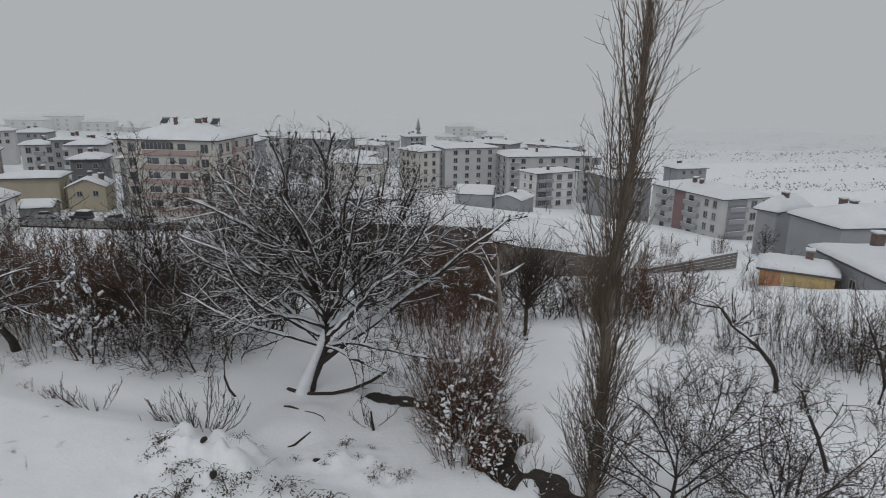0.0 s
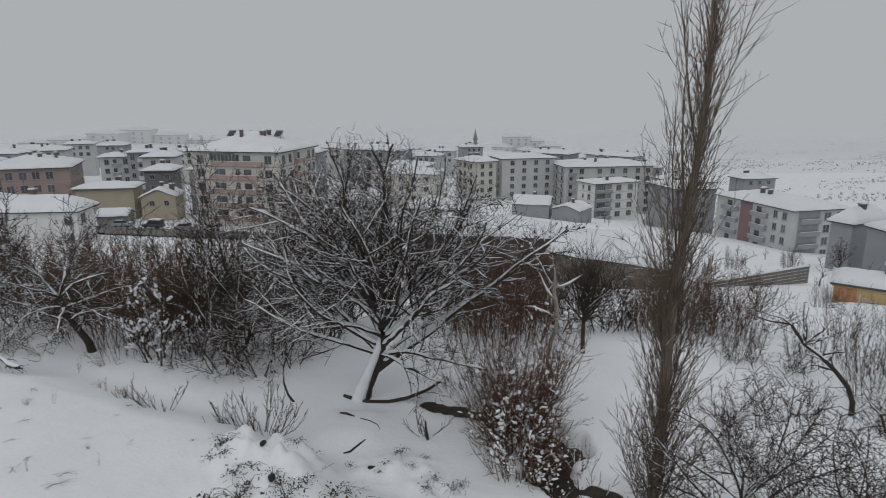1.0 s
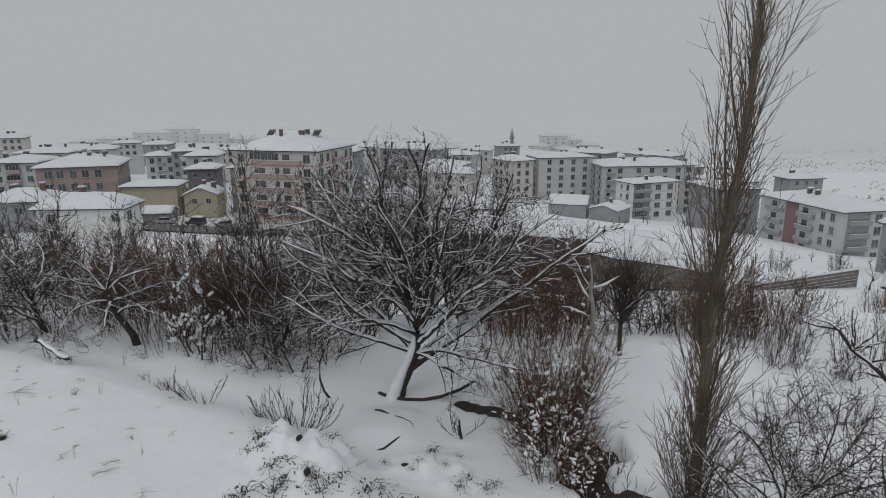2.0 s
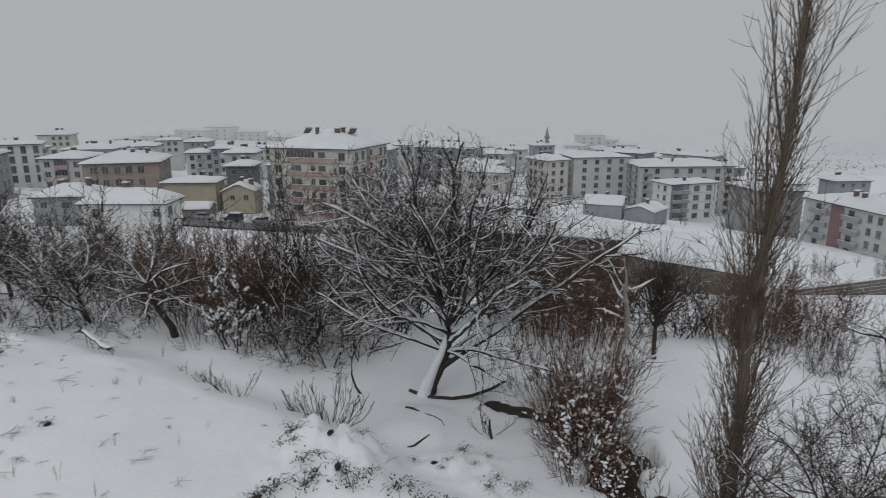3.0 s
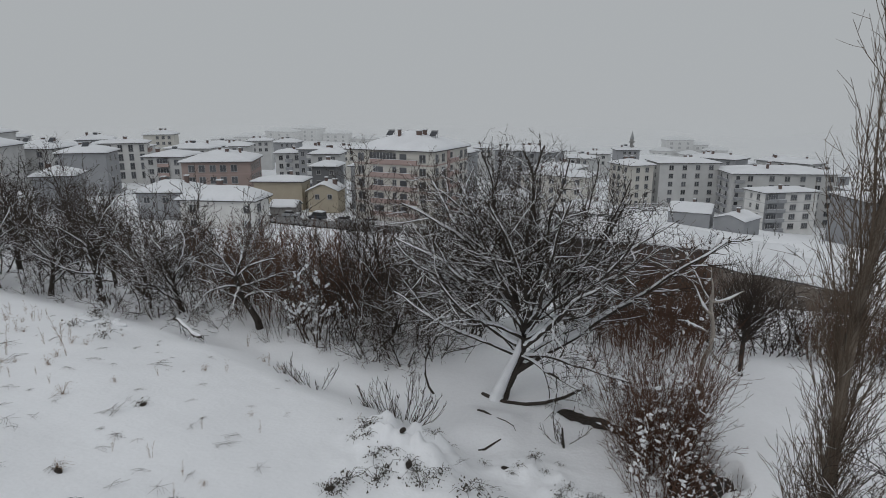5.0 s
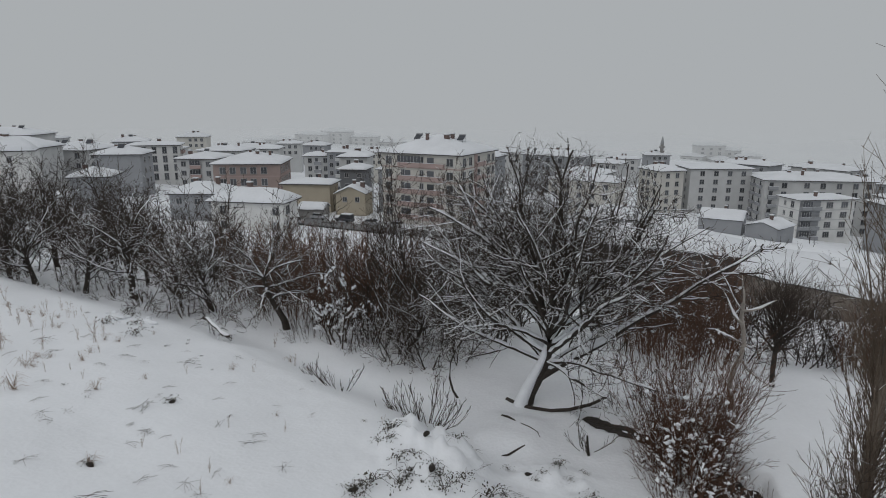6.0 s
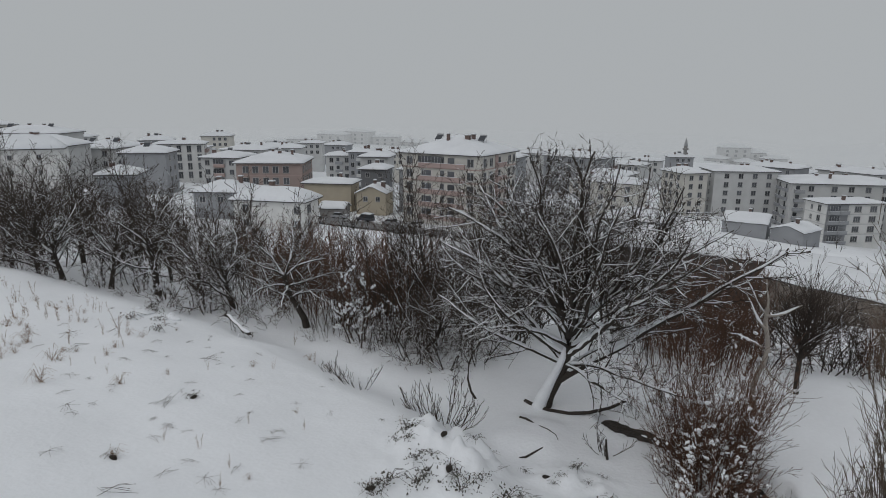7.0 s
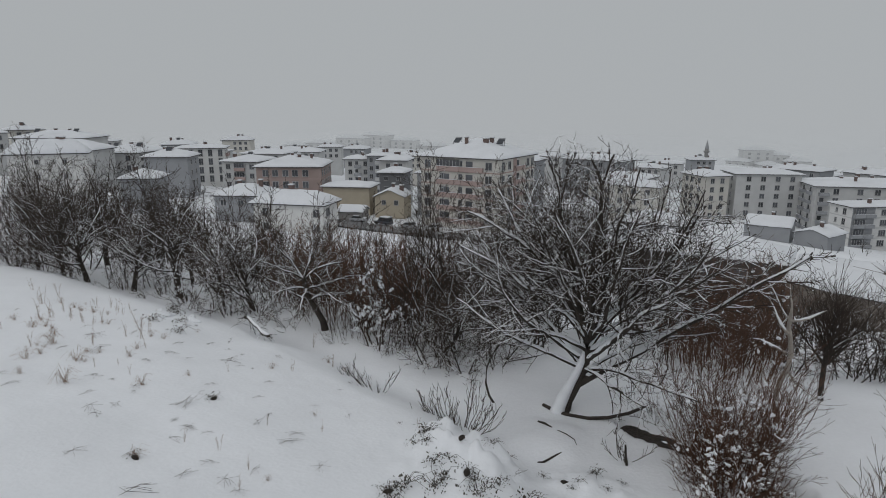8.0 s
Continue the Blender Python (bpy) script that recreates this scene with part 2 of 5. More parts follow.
def window_on(parent, m, w, h, frame_mat=FRAME):
    """A window at m (its centre, outward along local -y): frame with mullion, glass, sill."""
    def ring():
        s, t = Shape(), 0.09
        for y in (-0.07, 0.05):
            for q in (t, 0.0):
                s.v += [(-w / 2 - q, y, -h / 2 - q), (w / 2 + q, y, -h / 2 - q), (w / 2 + q, y, h / 2 + q), (-w / 2 - q, y, h / 2 + q)]
        for i in range(4):
            j = (i + 1) % 4
            s.f += [(i, j, 4 + j, 4 + i), (4 + i, 4 + j, 12 + j, 12 + i), (8 + j, 8 + i, 12 + i, 12 + j), (j, i, 8 + i, 8 + j)]
        return s.mesh("window", frame_mat)
    def bar():
        return Shape().box(-0.035, -0.06, -h / 2, 0.035, 0.04, h / 2).mesh("mullion", frame_mat)
    def pane():
        return Shape().box(-w / 2, -0.02, -h / 2, w / 2, 0.03, h / 2).mesh("pane", GLASS)
    def sill():
        return Shape().box(-w / 2 - 0.15, -0.2, -h / 2 - 0.17, w / 2 + 0.15, 0.04, -h / 2 - 0.09).mesh("sill", CONCRETE)
    key = (round(w, 2), round(h, 2))
    win = part("window", cached(("win", frame_mat.name) + key, ring), None, parent, at=m)
    part("pane", cached(("pane",) + key, pane), None, win)
    part("sill", cached(("sill",) + key, sill), None, win)
    n = max(2, round(w / 0.75))
    for k in range(1, n):
        part("mullion", cached(("bar", frame_mat.name, key[1]), bar), None, win, at=pose(-w / 2 + w * k / n, 0, 0))


def hip(s, x0, y0, x1, y1, z, rise, over, thick, top=0.0):
    """A low hipped roof slab over a rectangle."""
    x0, y0, x1, y1 = x0 - over, y0 - over, x1 + over, y1 + over
    w, d = x1 - x0, y1 - y0
    k = len(s.v)
    e = min(w, d) / 2
    if w >= d:
        r0, r1 = (x0 + e, (y0 + y1) / 2), (x1 - e, (y0 + y1) / 2)
    else:
        r0, r1 = ((x0 + x1) / 2, y0 + e), ((x0 + x1) / 2, y1 - e)
    base = [(x0, y0), (x1, y0), (x1, y1), (x0, y1)]
    s.v += [(*p, z) for p in base] + [(*p, z + thick) for p in base] + [(*r0, z + thick + rise), (*r1, z + thick + rise)]
    s.f.append((k + 3, k + 2, k + 1, k))
    for i in range(4):
        j = (i + 1) % 4
        s.f.append((k + i, k + j, k + 4 + j, k + 4 + i))
    if w >= d:
        s.f += [(k + 4, k + 5, k + 9, k + 8), (k + 5, k + 6, k + 9), (k + 6, k + 7, k + 8, k + 9), (k + 7, k + 4, k + 8)]
    else:
        s.f += [(k + 4, k + 5, k + 8), (k + 5, k + 6, k + 9, k + 8), (k + 6, k + 7, k + 9), (k + 7, k + 4, k + 8, k + 9)]
    return s


def roof_snow(x0, y0, x1, y1, z, rise, over, thick, seed, gable=False):
    """A soft, uneven blanket of snow that follows the roof's pitch."""
    s = Shape()
    x0, y0, x1, y1 = x0 - over, y0 - over, x1 + over, y1 + over
    nx, ny = max(8, int((x1 - x0) / 0.9)), max(8, int((y1 - y0) / 0.9))
    e = min(x1 - x0, y1 - y0) / 2
    def top(x, y):
        q = min(x - x0, x1 - x, y - y0, y1 - y)
        if gable:
            q = min(y - y0, y1 - y) if x1 - x0 >= y1 - y0 else min(x - x0, x1 - x)
        edge = min(x - x0, x1 - x, y - y0, y1 - y)
        h = z + rise * min(1.0, q / e) + thick * (0.55 + 0.45 * smooth01(edge, 0, 0.9))
        return h + 0.10 * noise.noise((x / 2.5 + seed, y / 2.5, seed)) - 0.12 * max(0, noise.noise((x / 1.1, y / 1.1 + seed, 2)))
    for i in range(nx + 1):
        for j in range(ny + 1):
            x, y = x0 + (x1 - x0) * i / nx, y0 + (y1 - y0) * j / ny
            wob = 0.08 * noise.noise((x, y, seed)) if i in (0, nx) or j in (0, ny) else 0
            s.v.append((x + wob, y + wob, top(x, y)))
    for i in range(nx):
        for j in range(ny):
            a = i * (ny + 1) + j
            s.f.append((a, a + ny + 1, a + ny + 2, a + 1))
    rim = [i * (ny + 1) for i in range(nx + 1)] + [nx * (ny + 1) + j for j in range(1, ny + 1)] + [i * (ny + 1) + ny for i in range(nx - 1, -1, -1)] + [j for j in range(ny - 1, 0, -1)]
    k = len(s.v)
    s.v += [(s.v[i][0], s.v[i][1], z + (0.02 if not gable else min(0.02 + rise * 1.0, s.v[i][2] - thick * 0.5 - z))) if not gable else (s.v[i][0], s.v[i][1], s.v[i][2] - thick * 0.6) for i in rim]
    for i in range(len(rim)):
        j = (i + 1) % len(rim)
        s.f.append((rim[i], k + i, k + j, rim[j]))
    return s


def chimney(parent, x, y, z, w=0.7, h=1.3):
    c = part("chimney", Shape().box(x - w / 2, y - w / 2, z - 0.8, x + w / 2, y + w / 2, z + h), CHIMNEY, parent)
    part("cap", Shape().box(x - w / 2 - 0.12, y - w / 2 - 0.12, z + h, x + w / 2 + 0.12, y + w / 2 + 0.12, z + h + 0.12), CONCRETE, c)
    part("snow_cap", Shape().box(x - w / 2 - 0.08, y - w / 2 - 0.08, z + h + 0.12, x + w / 2 + 0.08, y + w / 2 + 0.08, z + h + 0.28), SNOW_ROOF, c)


def solar_heater(parent, x, y, z, w=1.6):
    """A roof solar water heater: tilted collector, tank, legs."""
    m = pose(x, y, z + 0.75, 38, 0, 0)
    h = part("solar_heater", Shape().box(-w / 2, -0.75, -0.05, w / 2, 0.75, 0.05, m), PANEL, parent, "dark tilted solar water heater")
    tank = Shape().tube([(x - w / 2, y + 0.75, z + 1.3), (x + w / 2, y + 0.75, z + 1.3)], [0.24, 0.24], 8)
    part("tank", tank, TIN, h)
    for dx in (-w / 2 + 0.1, w / 2 - 0.1):
        part("leg", cached("long_leg", lambda: Shape().tube([(0, 0, -0.6), (0, 0, 1.2)], [0.05, 0.05], 4).mesh("leg", RAIL)), None, h, at=pose(x + dx, y + 0.7, z))
        part("leg", cached("short_leg", lambda: Shape().tube([(0, 0, -0.6), (0, 0, 0.25)], [0.05, 0.05], 4).mesh("leg", RAIL)), None, h, at=pose(x + dx, y - 0.55, z))


def balcony(parent, m, w, depth, rail_mat, glazed=False):
    """A balcony: slab, parapet, dark door behind; glazed ones are closed above."""
    b = part("balcony", Shape().box(-w / 2, -depth, -0.15, w / 2, 0.02, 0.0).box(-w / 2, -depth - 0.03, 0.0, w / 2, -depth + 0.07, 0.95).box(-w / 2, -depth, 0, -w / 2 + 0.1, 0, 0.95).box(w / 2 - 0.1, -depth, 0, w / 2, 0, 0.95), rail_mat, parent, at=m)
    part("snow_ledge", Shape().box(-w / 2, -depth - 0.06, 0.95, w / 2, -depth + 0.09, 1.03), SNOW_ROOF, b)
    part("balcony_door", Shape().box(-min(w * 0.36, 1.4), -0.03, 0.05, min(w * 0.05, 0.5), 0.03, 2.2), GLASS, b)
    if glazed:
        g = Shape().box(-w / 2 + 0.05, -depth, 0.97, w / 2 - 0.05, -depth + 0.04, 2.45)
        part("glazing", g, GLASS, b)
        for k in range(int(w / 0.8) + 1):
            x = -w / 2 + w * k / int(w / 0.8)
            part("glazing_bar", cached(("bar", depth), lambda: Shape().box(-0.04, -depth - 0.03, 0.95, 0.04, -depth + 0.05, 2.5).mesh("glazing_bar", FRAME)), None, b, at=pose(x, 0, 0))


FOOTPRINTS = []


def free_of_houses(x, y, gap):
    """Whether a spot lies clear of every building."""
    for cx, cy, ex, a, b in FOOTPRINTS:
        dx, dy = x - cx, y - cy
        u, v = dx * math.cos(ex) + dy * math.sin(ex), -dx * math.sin(ex) + dy * math.cos(ex)
        if -a - gap < u < gap and -gap < v < b + gap:
            return False
    return True


def building(label, corner, heading, a, b, eave, storeys, wall, left=(), right=(), name="apartment_building", rise=1.6, over=0.7, storey=2.95, rail=W_PINK, bands=None,
             heaters=0, chimneys=2, snow=0.35, base=None, seed=1, gable=False, accent=None, frame_mat=FRAME):
    """A block whose nearest top corner is `corner`; its left face runs a metres towards `heading`, its right face b metres.
    left/right: columns (kind, place along the face from the corner, width, height[, storeys])."""
    cx, cy = corner
    ex = radians(heading + 180)
    FOOTPRINTS.append((cx, cy, ex, a, b))
    spots = [(cx + math.cos(ex) * px - math.sin(ex) * py, cy + math.sin(ex) * px + math.cos(ex) * py) for px, py in ((0, 0), (-a, 0), (0, b), (-a, b))]
    foot = min(land(*p) for p in spots) if base is None else base
    ob = thing(name, cx, cy, foot, heading + 180, label, "house" if name == "house" else "building")
    H = eave - foot
    body = part("wall", Shape().box(-a, 0, -1.0, 0, b, H), wall, ob)
    if gable:
        if a >= b:
            ends = [(-a, 0, H), (-a, b, H), (-a, b / 2, H + rise)], [(0, 0, H), (0, b / 2, H + rise), (0, b, H)]
        else:
            ends = [(-a, 0, H), (-a / 2, 0, H + rise), (0, 0, H)], [(-a, b, H), (0, b, H), (-a / 2, b, H + rise)]
        for end in ends:
            part("gable", Shape().poly(end), wall, ob)
        r = Shape()
        o = over
        if a >= b:
            sl = rise / (b / 2)
            r.v += [(-a - o, -o, H - o * sl), (o, -o, H - o * sl), (o, b / 2, H + rise), (-a - o, b / 2, H + rise), (o, b + o, H - o * sl), (-a - o, b + o, H - o * sl)]
        else:
            sl = rise / (a / 2)
            r.v += [(o, -o, H - o * sl), (o, b + o, H - o * sl), (-a / 2, b + o, H + rise), (-a / 2, -o, H + rise), (-a - o, b + o, H - o * sl), (-a - o, -o, H - o * sl)]
        n = len(r.v)
        r.v += [(x, y, z + 0.14) for x, y, z in r.v[:n]]
        r.f += [(0, 1, 2, 3), (3, 2, 4, 5), (6, 9, 8, 7), (9, 11, 10, 8), (0, 6, 7, 1), (5, 4, 10, 11), (1, 7, 8, 2), (2, 8, 10, 4), (0, 3, 9, 6), (3, 5, 11, 9)]
        roof = part("roof", r, EAVE, ob)
        sl_off = rise * over / (min(a, b) / 2)
        part("snow_cover", roof_snow(-a, 0, 0, b, H - sl_off + 0.15, rise + sl_off, over + 0.05, snow, seed, True), SNOW_ROOF, roof, smooth=True)
    else:
        roof = part("roof", hip(Shape(), -a, 0, 0, b, H, rise, over, 0.22), EAVE, ob)
        part("snow_cover", roof_snow(-a, 0, 0, b, H + 0.20, rise, over + 0.04, snow, seed), SNOW_ROOF, roof, smooth=True)
    rnd = random.Random(seed)
    for i in range(chimneys):
        x, y = -a * rnd.uniform(0.2, 0.8), b * rnd.uniform(0.3, 0.7)
        chimney(ob, x, y, H + rise * 0.75 + snow, rnd.uniform(0.6, 1.0), rnd.uniform(0.7, 1.3))
    for i in range(heaters):
        solar_heater(ob, -a * (0.25 + 0.55 * i / max(1, heaters - 1)) if heaters > 1 else -a / 2, b * rnd.uniform(0.35, 0.6), H + rise * 0.62 + snow)
    if bands:
        for s_ in range(1, storeys):
            z = H - s_ * storey
            part("band", Shape().box(-a - 0.05, -0.05, z - 0.14, 0.05, b + 0.05, z + 0.14), bands, ob)
    for face, cols in (("l", left), ("r", right)):
        for col in cols:
            kind, u, w, h = col[:4]
            floors = col[4] if len(col) > 4 else range(storeys)
            for s_ in floors:
                z = H - s_ * storey - storey * 0.5
                place = pose(-u, 0, z) if face == "l" else pose(0, u, z, 0, 0, 90)
                if kind == "w":
                    window_on(ob, place, w, h, frame_mat)
                else:
                    bm = place @ pose(0, 0, -storey * 0.5 + 0.15)
                    balcony(ob, bm, w, h, rail, kind == "g")
    if accent:
        for face, u, w, m_ in accent:
            s = Shape().box(-u - w / 2, -0.12, 0, -u + w / 2, 0.0, H) if face == "l" else Shape().box(0, u - w / 2, 0, 0.12, u + w / 2, H)
            part("facade_panel", s, m_, ob)
    return ob


def cols(kind, places, w, h, floors=None):
    return [(kind, p, w, h) if floors is None else (kind, p, w, h, floors) for p in places]


# the salmon and cream block above the orchard
building("cream five-storey apartment block with salmon balcony bands and snowy roof", (-46.1, 125.8), 174, 20.0, 19.0, -1.4, 5, W_CREAM,
         left=cols("w", (2.5, 18.2), 1.5, 1.6) + [("g", 12.6, 6.0, 0.5, (0,)), ("b", 6.8, 6.0, 0.5)] + [("b", 12.8, 6.0, 0.5, (1, 2, 3, 4))] + cols("w", (9.6, 14.5), 0.9, 1.9),
         right=cols("w", (2.0, 5.2, 15.2, 17.8), 1.4, 1.7) + [("b", 10.0, 5.0, 0.6)],
         bands=W_PINK, heaters=3, chimneys=3, seed=3, rise=3.6, rail=W_PINK, accent=[("r", 8.0, 1.6, W_PINK)])
# white-cream two-storey house by the road
building("cream two-storey house with a broad snow-covered hipped roof", (-72.4, 98.2), 192, 15.0, 7.0, -9.2, 2, W_WHITE, left=cols("w", (1.5, 12.5), 1.2, 1.4) , right=cols("w", (2.2,), 1.7, 1.6), name="house", rise=2.3, over=0.7, snow=0.4, seed=5, chimneys=1)
building("low house with snowy roof and tall chimneys behind the orchard", (-93.0, 104.5), 200, 11.0, 9.0, -9.4, 1, W_GREY, left=cols("w", (2, 5, 9), 1.2, 1.2), name="house", rise=2.0, seed=6, chimneys=2)
building("faded brick-red school-like block with rows of windows", (-102.2, 138.3), 206, 17.5, 17.0, -6.4, 3, W_BRICK, left=cols("w", (4.2, 7.0, 9.6, 12.4, 15.0), 1.5, 1.7), right=cols("w", (2.5, 5.5, 8.5, 11.5, 14.5), 1.3, 1.7), bands=W_PINK, seed=7, chimneys=4, rise=2.6, storey=3.1)
building("ochre yellow two-storey house with flat snowy roof", (-85.1, 135.5), 196, 12.4, 8.0, -10.7, 2, W_SAND, name="house", rise=0.9, seed=8, chimneys=1)
building("small beige gabled house under snow", (-74.9, 135.4), 195, 7.5, 8.0, -12.4, 1, W_SAND, left=cols("w", (2.0, 5.2), 1.0, 1.1), name="house", gable=True, rise=1.7, over=0.4, seed=9, chimneys=2)
building("small snow-covered shed beside the road", (-79.0, 122.5), 195, 6.0, 5.0, -14.6, 1, CONCRETE, name="house", gable=True, rise=1.0, over=0.3, seed=10, chimneys=0)
building("dark grey three-storey house with snowy roof", (-86.2, 155.8), 194, 7.2, 8.0, -9.0, 3, W_DARK, left=cols("w", (1.5, 5.2), 1.1, 1.1), seed=11, rise=1.4, name="house")
building("slate-grey blank-walled building with snowy roof", (-70.0, 148.0), 192, 7.0, 9.0, -7.6, 4, W_GREY, seed=12, rise=0.9, chimneys=1)
building("grey six-storey tower block", (-122.9, 196.8), 206, 9.4, 9.0, -9.5, 5, W_PALE, left=cols("w", (1.8, 7.4), 1.3, 1.6) + [("b", 4.6, 2.6, 0.8)], seed=13, rail=W_GREY, rise=1.2)
building("grey six-storey tower block with open balconies", (-114.6, 197.1), 198, 8.5, 10.0, -8.0, 5, W_GREY, left=cols("w", (1.6, 7.0), 1.2, 1.6) + [("b", 4.3, 2.4, 0.8)], right=[("b", 4, 3.0, 0.9)], seed=14, rail=W_PALE, rise=1.0)
building("pale apartment block with snowy hipped roof", (-141.7, 157.7), 196, 12.5, 14.0, -8.1, 4, W_PALE, left=cols("w", (2, 10.3), 1.5, 1.5) + [("g", 6.2, 3.6, 0.6)], right=cols("w", (3, 7, 11), 1.3, 1.5), seed=15, heaters=1)
building("white apartment block with dark vertical window strips", (-161.4, 163.8), 218, 16.0, 10.0, -4.5, 4, W_WHITE, left=cols("w", (1.5, 4.8, 8.0, 11.2, 14.4), 1.3, 2.1), right=cols("b", (3, 7), 2.4, 0.9), seed=16, rise=0.8)
building("grey windowless-fronted building with snowy roof", (-140.3, 128.1), 210, 12.0, 10.0, -4.3, 4, W_GREY, right=cols("w", (3, 7), 1.2, 1.4), seed=17, rise=1.8, accent=[("l", 6.0, 11.8, W_GREY)], heaters=1)
building("pale grey apartment block on the slope", (-168.1, 134.0), 200, 14.0, 18.0, -4.5, 4, W_PALE, right=cols("w", (2.5, 6, 9.5, 13), 1.4, 1.6), left=cols("w", (3, 11), 1.3, 1.5), seed=18, heaters=2, rise=2.0)
building("long pale block on the rise with roof heaters", (-200.8, 140.4), 208, 24.0, 16.0, -1.0, 3, W_PALE, left=cols("w", (3, 7, 11, 15, 19), 1.6, 1.6), seed=19, heaters=2, chimneys=2, rise=2.2)
building("snow-roofed block beyond the trees", (-166.0, 118.0), 206, 18.0, 12.0, -2.6, 3, W_PALE, seed=20, rise=2.6, chimneys=1)
building("blank white end-walled apartment house", (-123.0, 85.8), 228, 14.0, 4.0, 0.2, 4, W_WHITE, left=cols("w", (4.0, 9.0), 0.7, 0.8, (0, 1)), seed=21, rise=2.4, snow=0.5, chimneys=1)
building("brown-panelled apartment house with white bands", (-136.0, 72.0), 232, 14.0, 10.0, 1.2, 5, W_MAUVE, bands=W_WHITE, seed=22, rise=1.0)
building("low snowy-roofed house among trees", (-119.5, 100.0), 216, 8.0, 8.0, -6.4, 2, W_GREY, seed=23, rise=1.7, name="house", chimneys=1)

# the town centre
building("white five-storey apartment block with grey stacked balconies", (30.9, 205.7), 119, 9.3, 17.8, -18.0, 4, W_WHITE,
         left=cols("w", (3.0,), 1.3, 1.7) + cols("w", (6.3,), 0.8, 1.2), right=cols("w", (9.7, 14.5), 2.0, 1.6) + [("w", 5.2, 1.6, 1.7)] + [("g", 2.0, 3.2, 0.9)] + [("b", 5.2, 3.0, 0.9)],
         bands=W_PALE, rail=W_GREY, seed=31, heaters=0, chimneys=1, rise=0.9, accent=[("r", 3.4, 6.6, W_GREY)])
building("long pale apartment block with balconies on its corner", (23.9, 230.8), 104, 20.0, 34.0, -15.3, 6, W_PALE,
         left=cols("b", (4, 10, 16), 3.0, 1.0) , right=cols("w", (6, 13, 18, 23, 28, 32), 1.6, 1.7) + [("b", 2.4, 3.0, 1.0)], rail=W_GREY, seed=32, chimneys=4, rise=1.8)
building("pale grey apartment block with four window columns", (0.4, 236.0), 110, 14.0, 21.5, -13.0, 6, W_PALE, right=cols("w", (4.2, 9.0, 13.8, 18.6), 1.5, 1.6), left=cols("w", (4, 9), 1.2, 1.6), seed=33, chimneys=2, rise=1.3)
building("cream apartment block with a snowy roof", (-9.2, 227.8), 128, 13.0, 9.5, -13.5, 6, W_CREAM, right=cols("w", (3, 6.8), 1.4, 1.6), left=cols("w", (3, 7, 10), 1.4, 1.6), seed=34, chimneys=2, rise=1.6)
building("grey apartment block behind bare trees", (-38.0, 232.0), 165, 24.0, 12.0, -10.0, 5, W_GREY, left=cols("w", (3, 8, 13, 18, 22), 1.5, 1.6), seed=35, chimneys=3, rise=1.6)
building("dark roofed apartment block behind bare trees", (-26.0, 205.0), 168, 16.0, 12.0, -13.0, 4, W_PALE, left=cols("w", (3, 7, 11, 14), 1.4, 1.6), seed=36, chimneys=2, rise=1.4)
building("grey four-storey apartment block with mauve stair panel and balconies", (66.7, 145.4), 110, 26.0, 15.0, -15.4, 4, W_PALE,
         left=cols("w", (2.6, 5.4), 1.2, 1.6) + [("b", 10.2, 5.2, 0.8), ("b", 20.5, 6.0, 0.8)], right=cols("w", (9.5, 13.0), 1.7, 1.7) + [("b", 4.3, 5.6, 0.9)],
         rail=W_GREY, seed=37, chimneys=3, rise=1.9, accent=[("l", 15.0, 4.0, W_MAUVE), ("r", 4.3, 5.8, W_GREY)], heaters=0)
building("dark grey building half hidden by the poplar", (50.0, 178.0), 108, 16.0, 12.0, -15.5, 4, W_GREY, right=cols("w", (3, 8), 1.4, 1.6), seed=38, rise=1.2)
building("pale block beyond the poplar", (60.0, 215.0), 108, 16.0, 14.0, -18.5, 4, W_PALE, right=cols("w", (3, 7, 11), 1.4, 1.6), seed=39, rise=1.5)
building("low grey house with split snowy roof", (13.0, 165.0), 170, 10.0, 10.0, -18.2, 2, W_GREY, left=(), name="house", gable=True, rise=1.6, over=0.3, seed=40, chimneys=1)
building("low grey house with snowy pent roof", (20.5, 162.0), 150, 7.5, 9.0, -19.2, 2, W_GREY, name="house", gable=True, rise=1.3, over=0.3, seed=41, chimneys=1)
# the houses below the orchard
building("brown-walled farmhouse with a thick snow-laden hipped roof", (5.7, 69.8), 174, 16.5, 7.0, -5.9, 2, W_BROWN, left=cols("w", (4.4, 8.2, 12.0), 1.5, 1.3), name="house", rise=1.6, over=0.5, snow=0.3, seed=42, chimneys=0)
building("long low brown shed with drifted snow on its roof", (16.6, 61.0), 152, 12.5, 5.0, -6.6, 1, W_EARTH, name="house", gable=True, rise=1.3, over=0.3, snow=0.35, seed=43, chimneys=0)
building("brown outbuilding under deep snow", (16.6, 88.1), 163, 8.5, 5.5, -11.4, 1, W_EARTH, name="house", gable=True, rise=1.6, over=0.5, snow=0.6, seed=44, chimneys=0)
building("ochre one-storey house with a thick snow roof", (34.5, 51.9), 150, 6.0, 4.4, -5.95, 1, W_YELLOW, left=cols("w", (1.2, 3.2), 0.55, 0.6), name="house", rise=0.6, over=0.3, snow=0.38, seed=45, chimneys=1, accent=[("l", 5.1, 1.7, W_ORANGE)], base=-9.0)
building("low grey shed with a wide snow-covered roof", (36.0, 48.0), 88, 11.0, 9.0, -5.0, 1, W_GREY, left=cols("w", (4.0,), 0.8, 0.8), name="house", rise=0.8, over=0.3, snow=0.45, seed=46, chimneys=2)
building("grey house with snow-heavy hipped roof near the fields", (57.7, 105.2), 122, 3.6, 10.0, -10.5, 2, W_GREY, name="house", rise=2.0, over=0.5, snow=0.5, seed=47, chimneys=2)
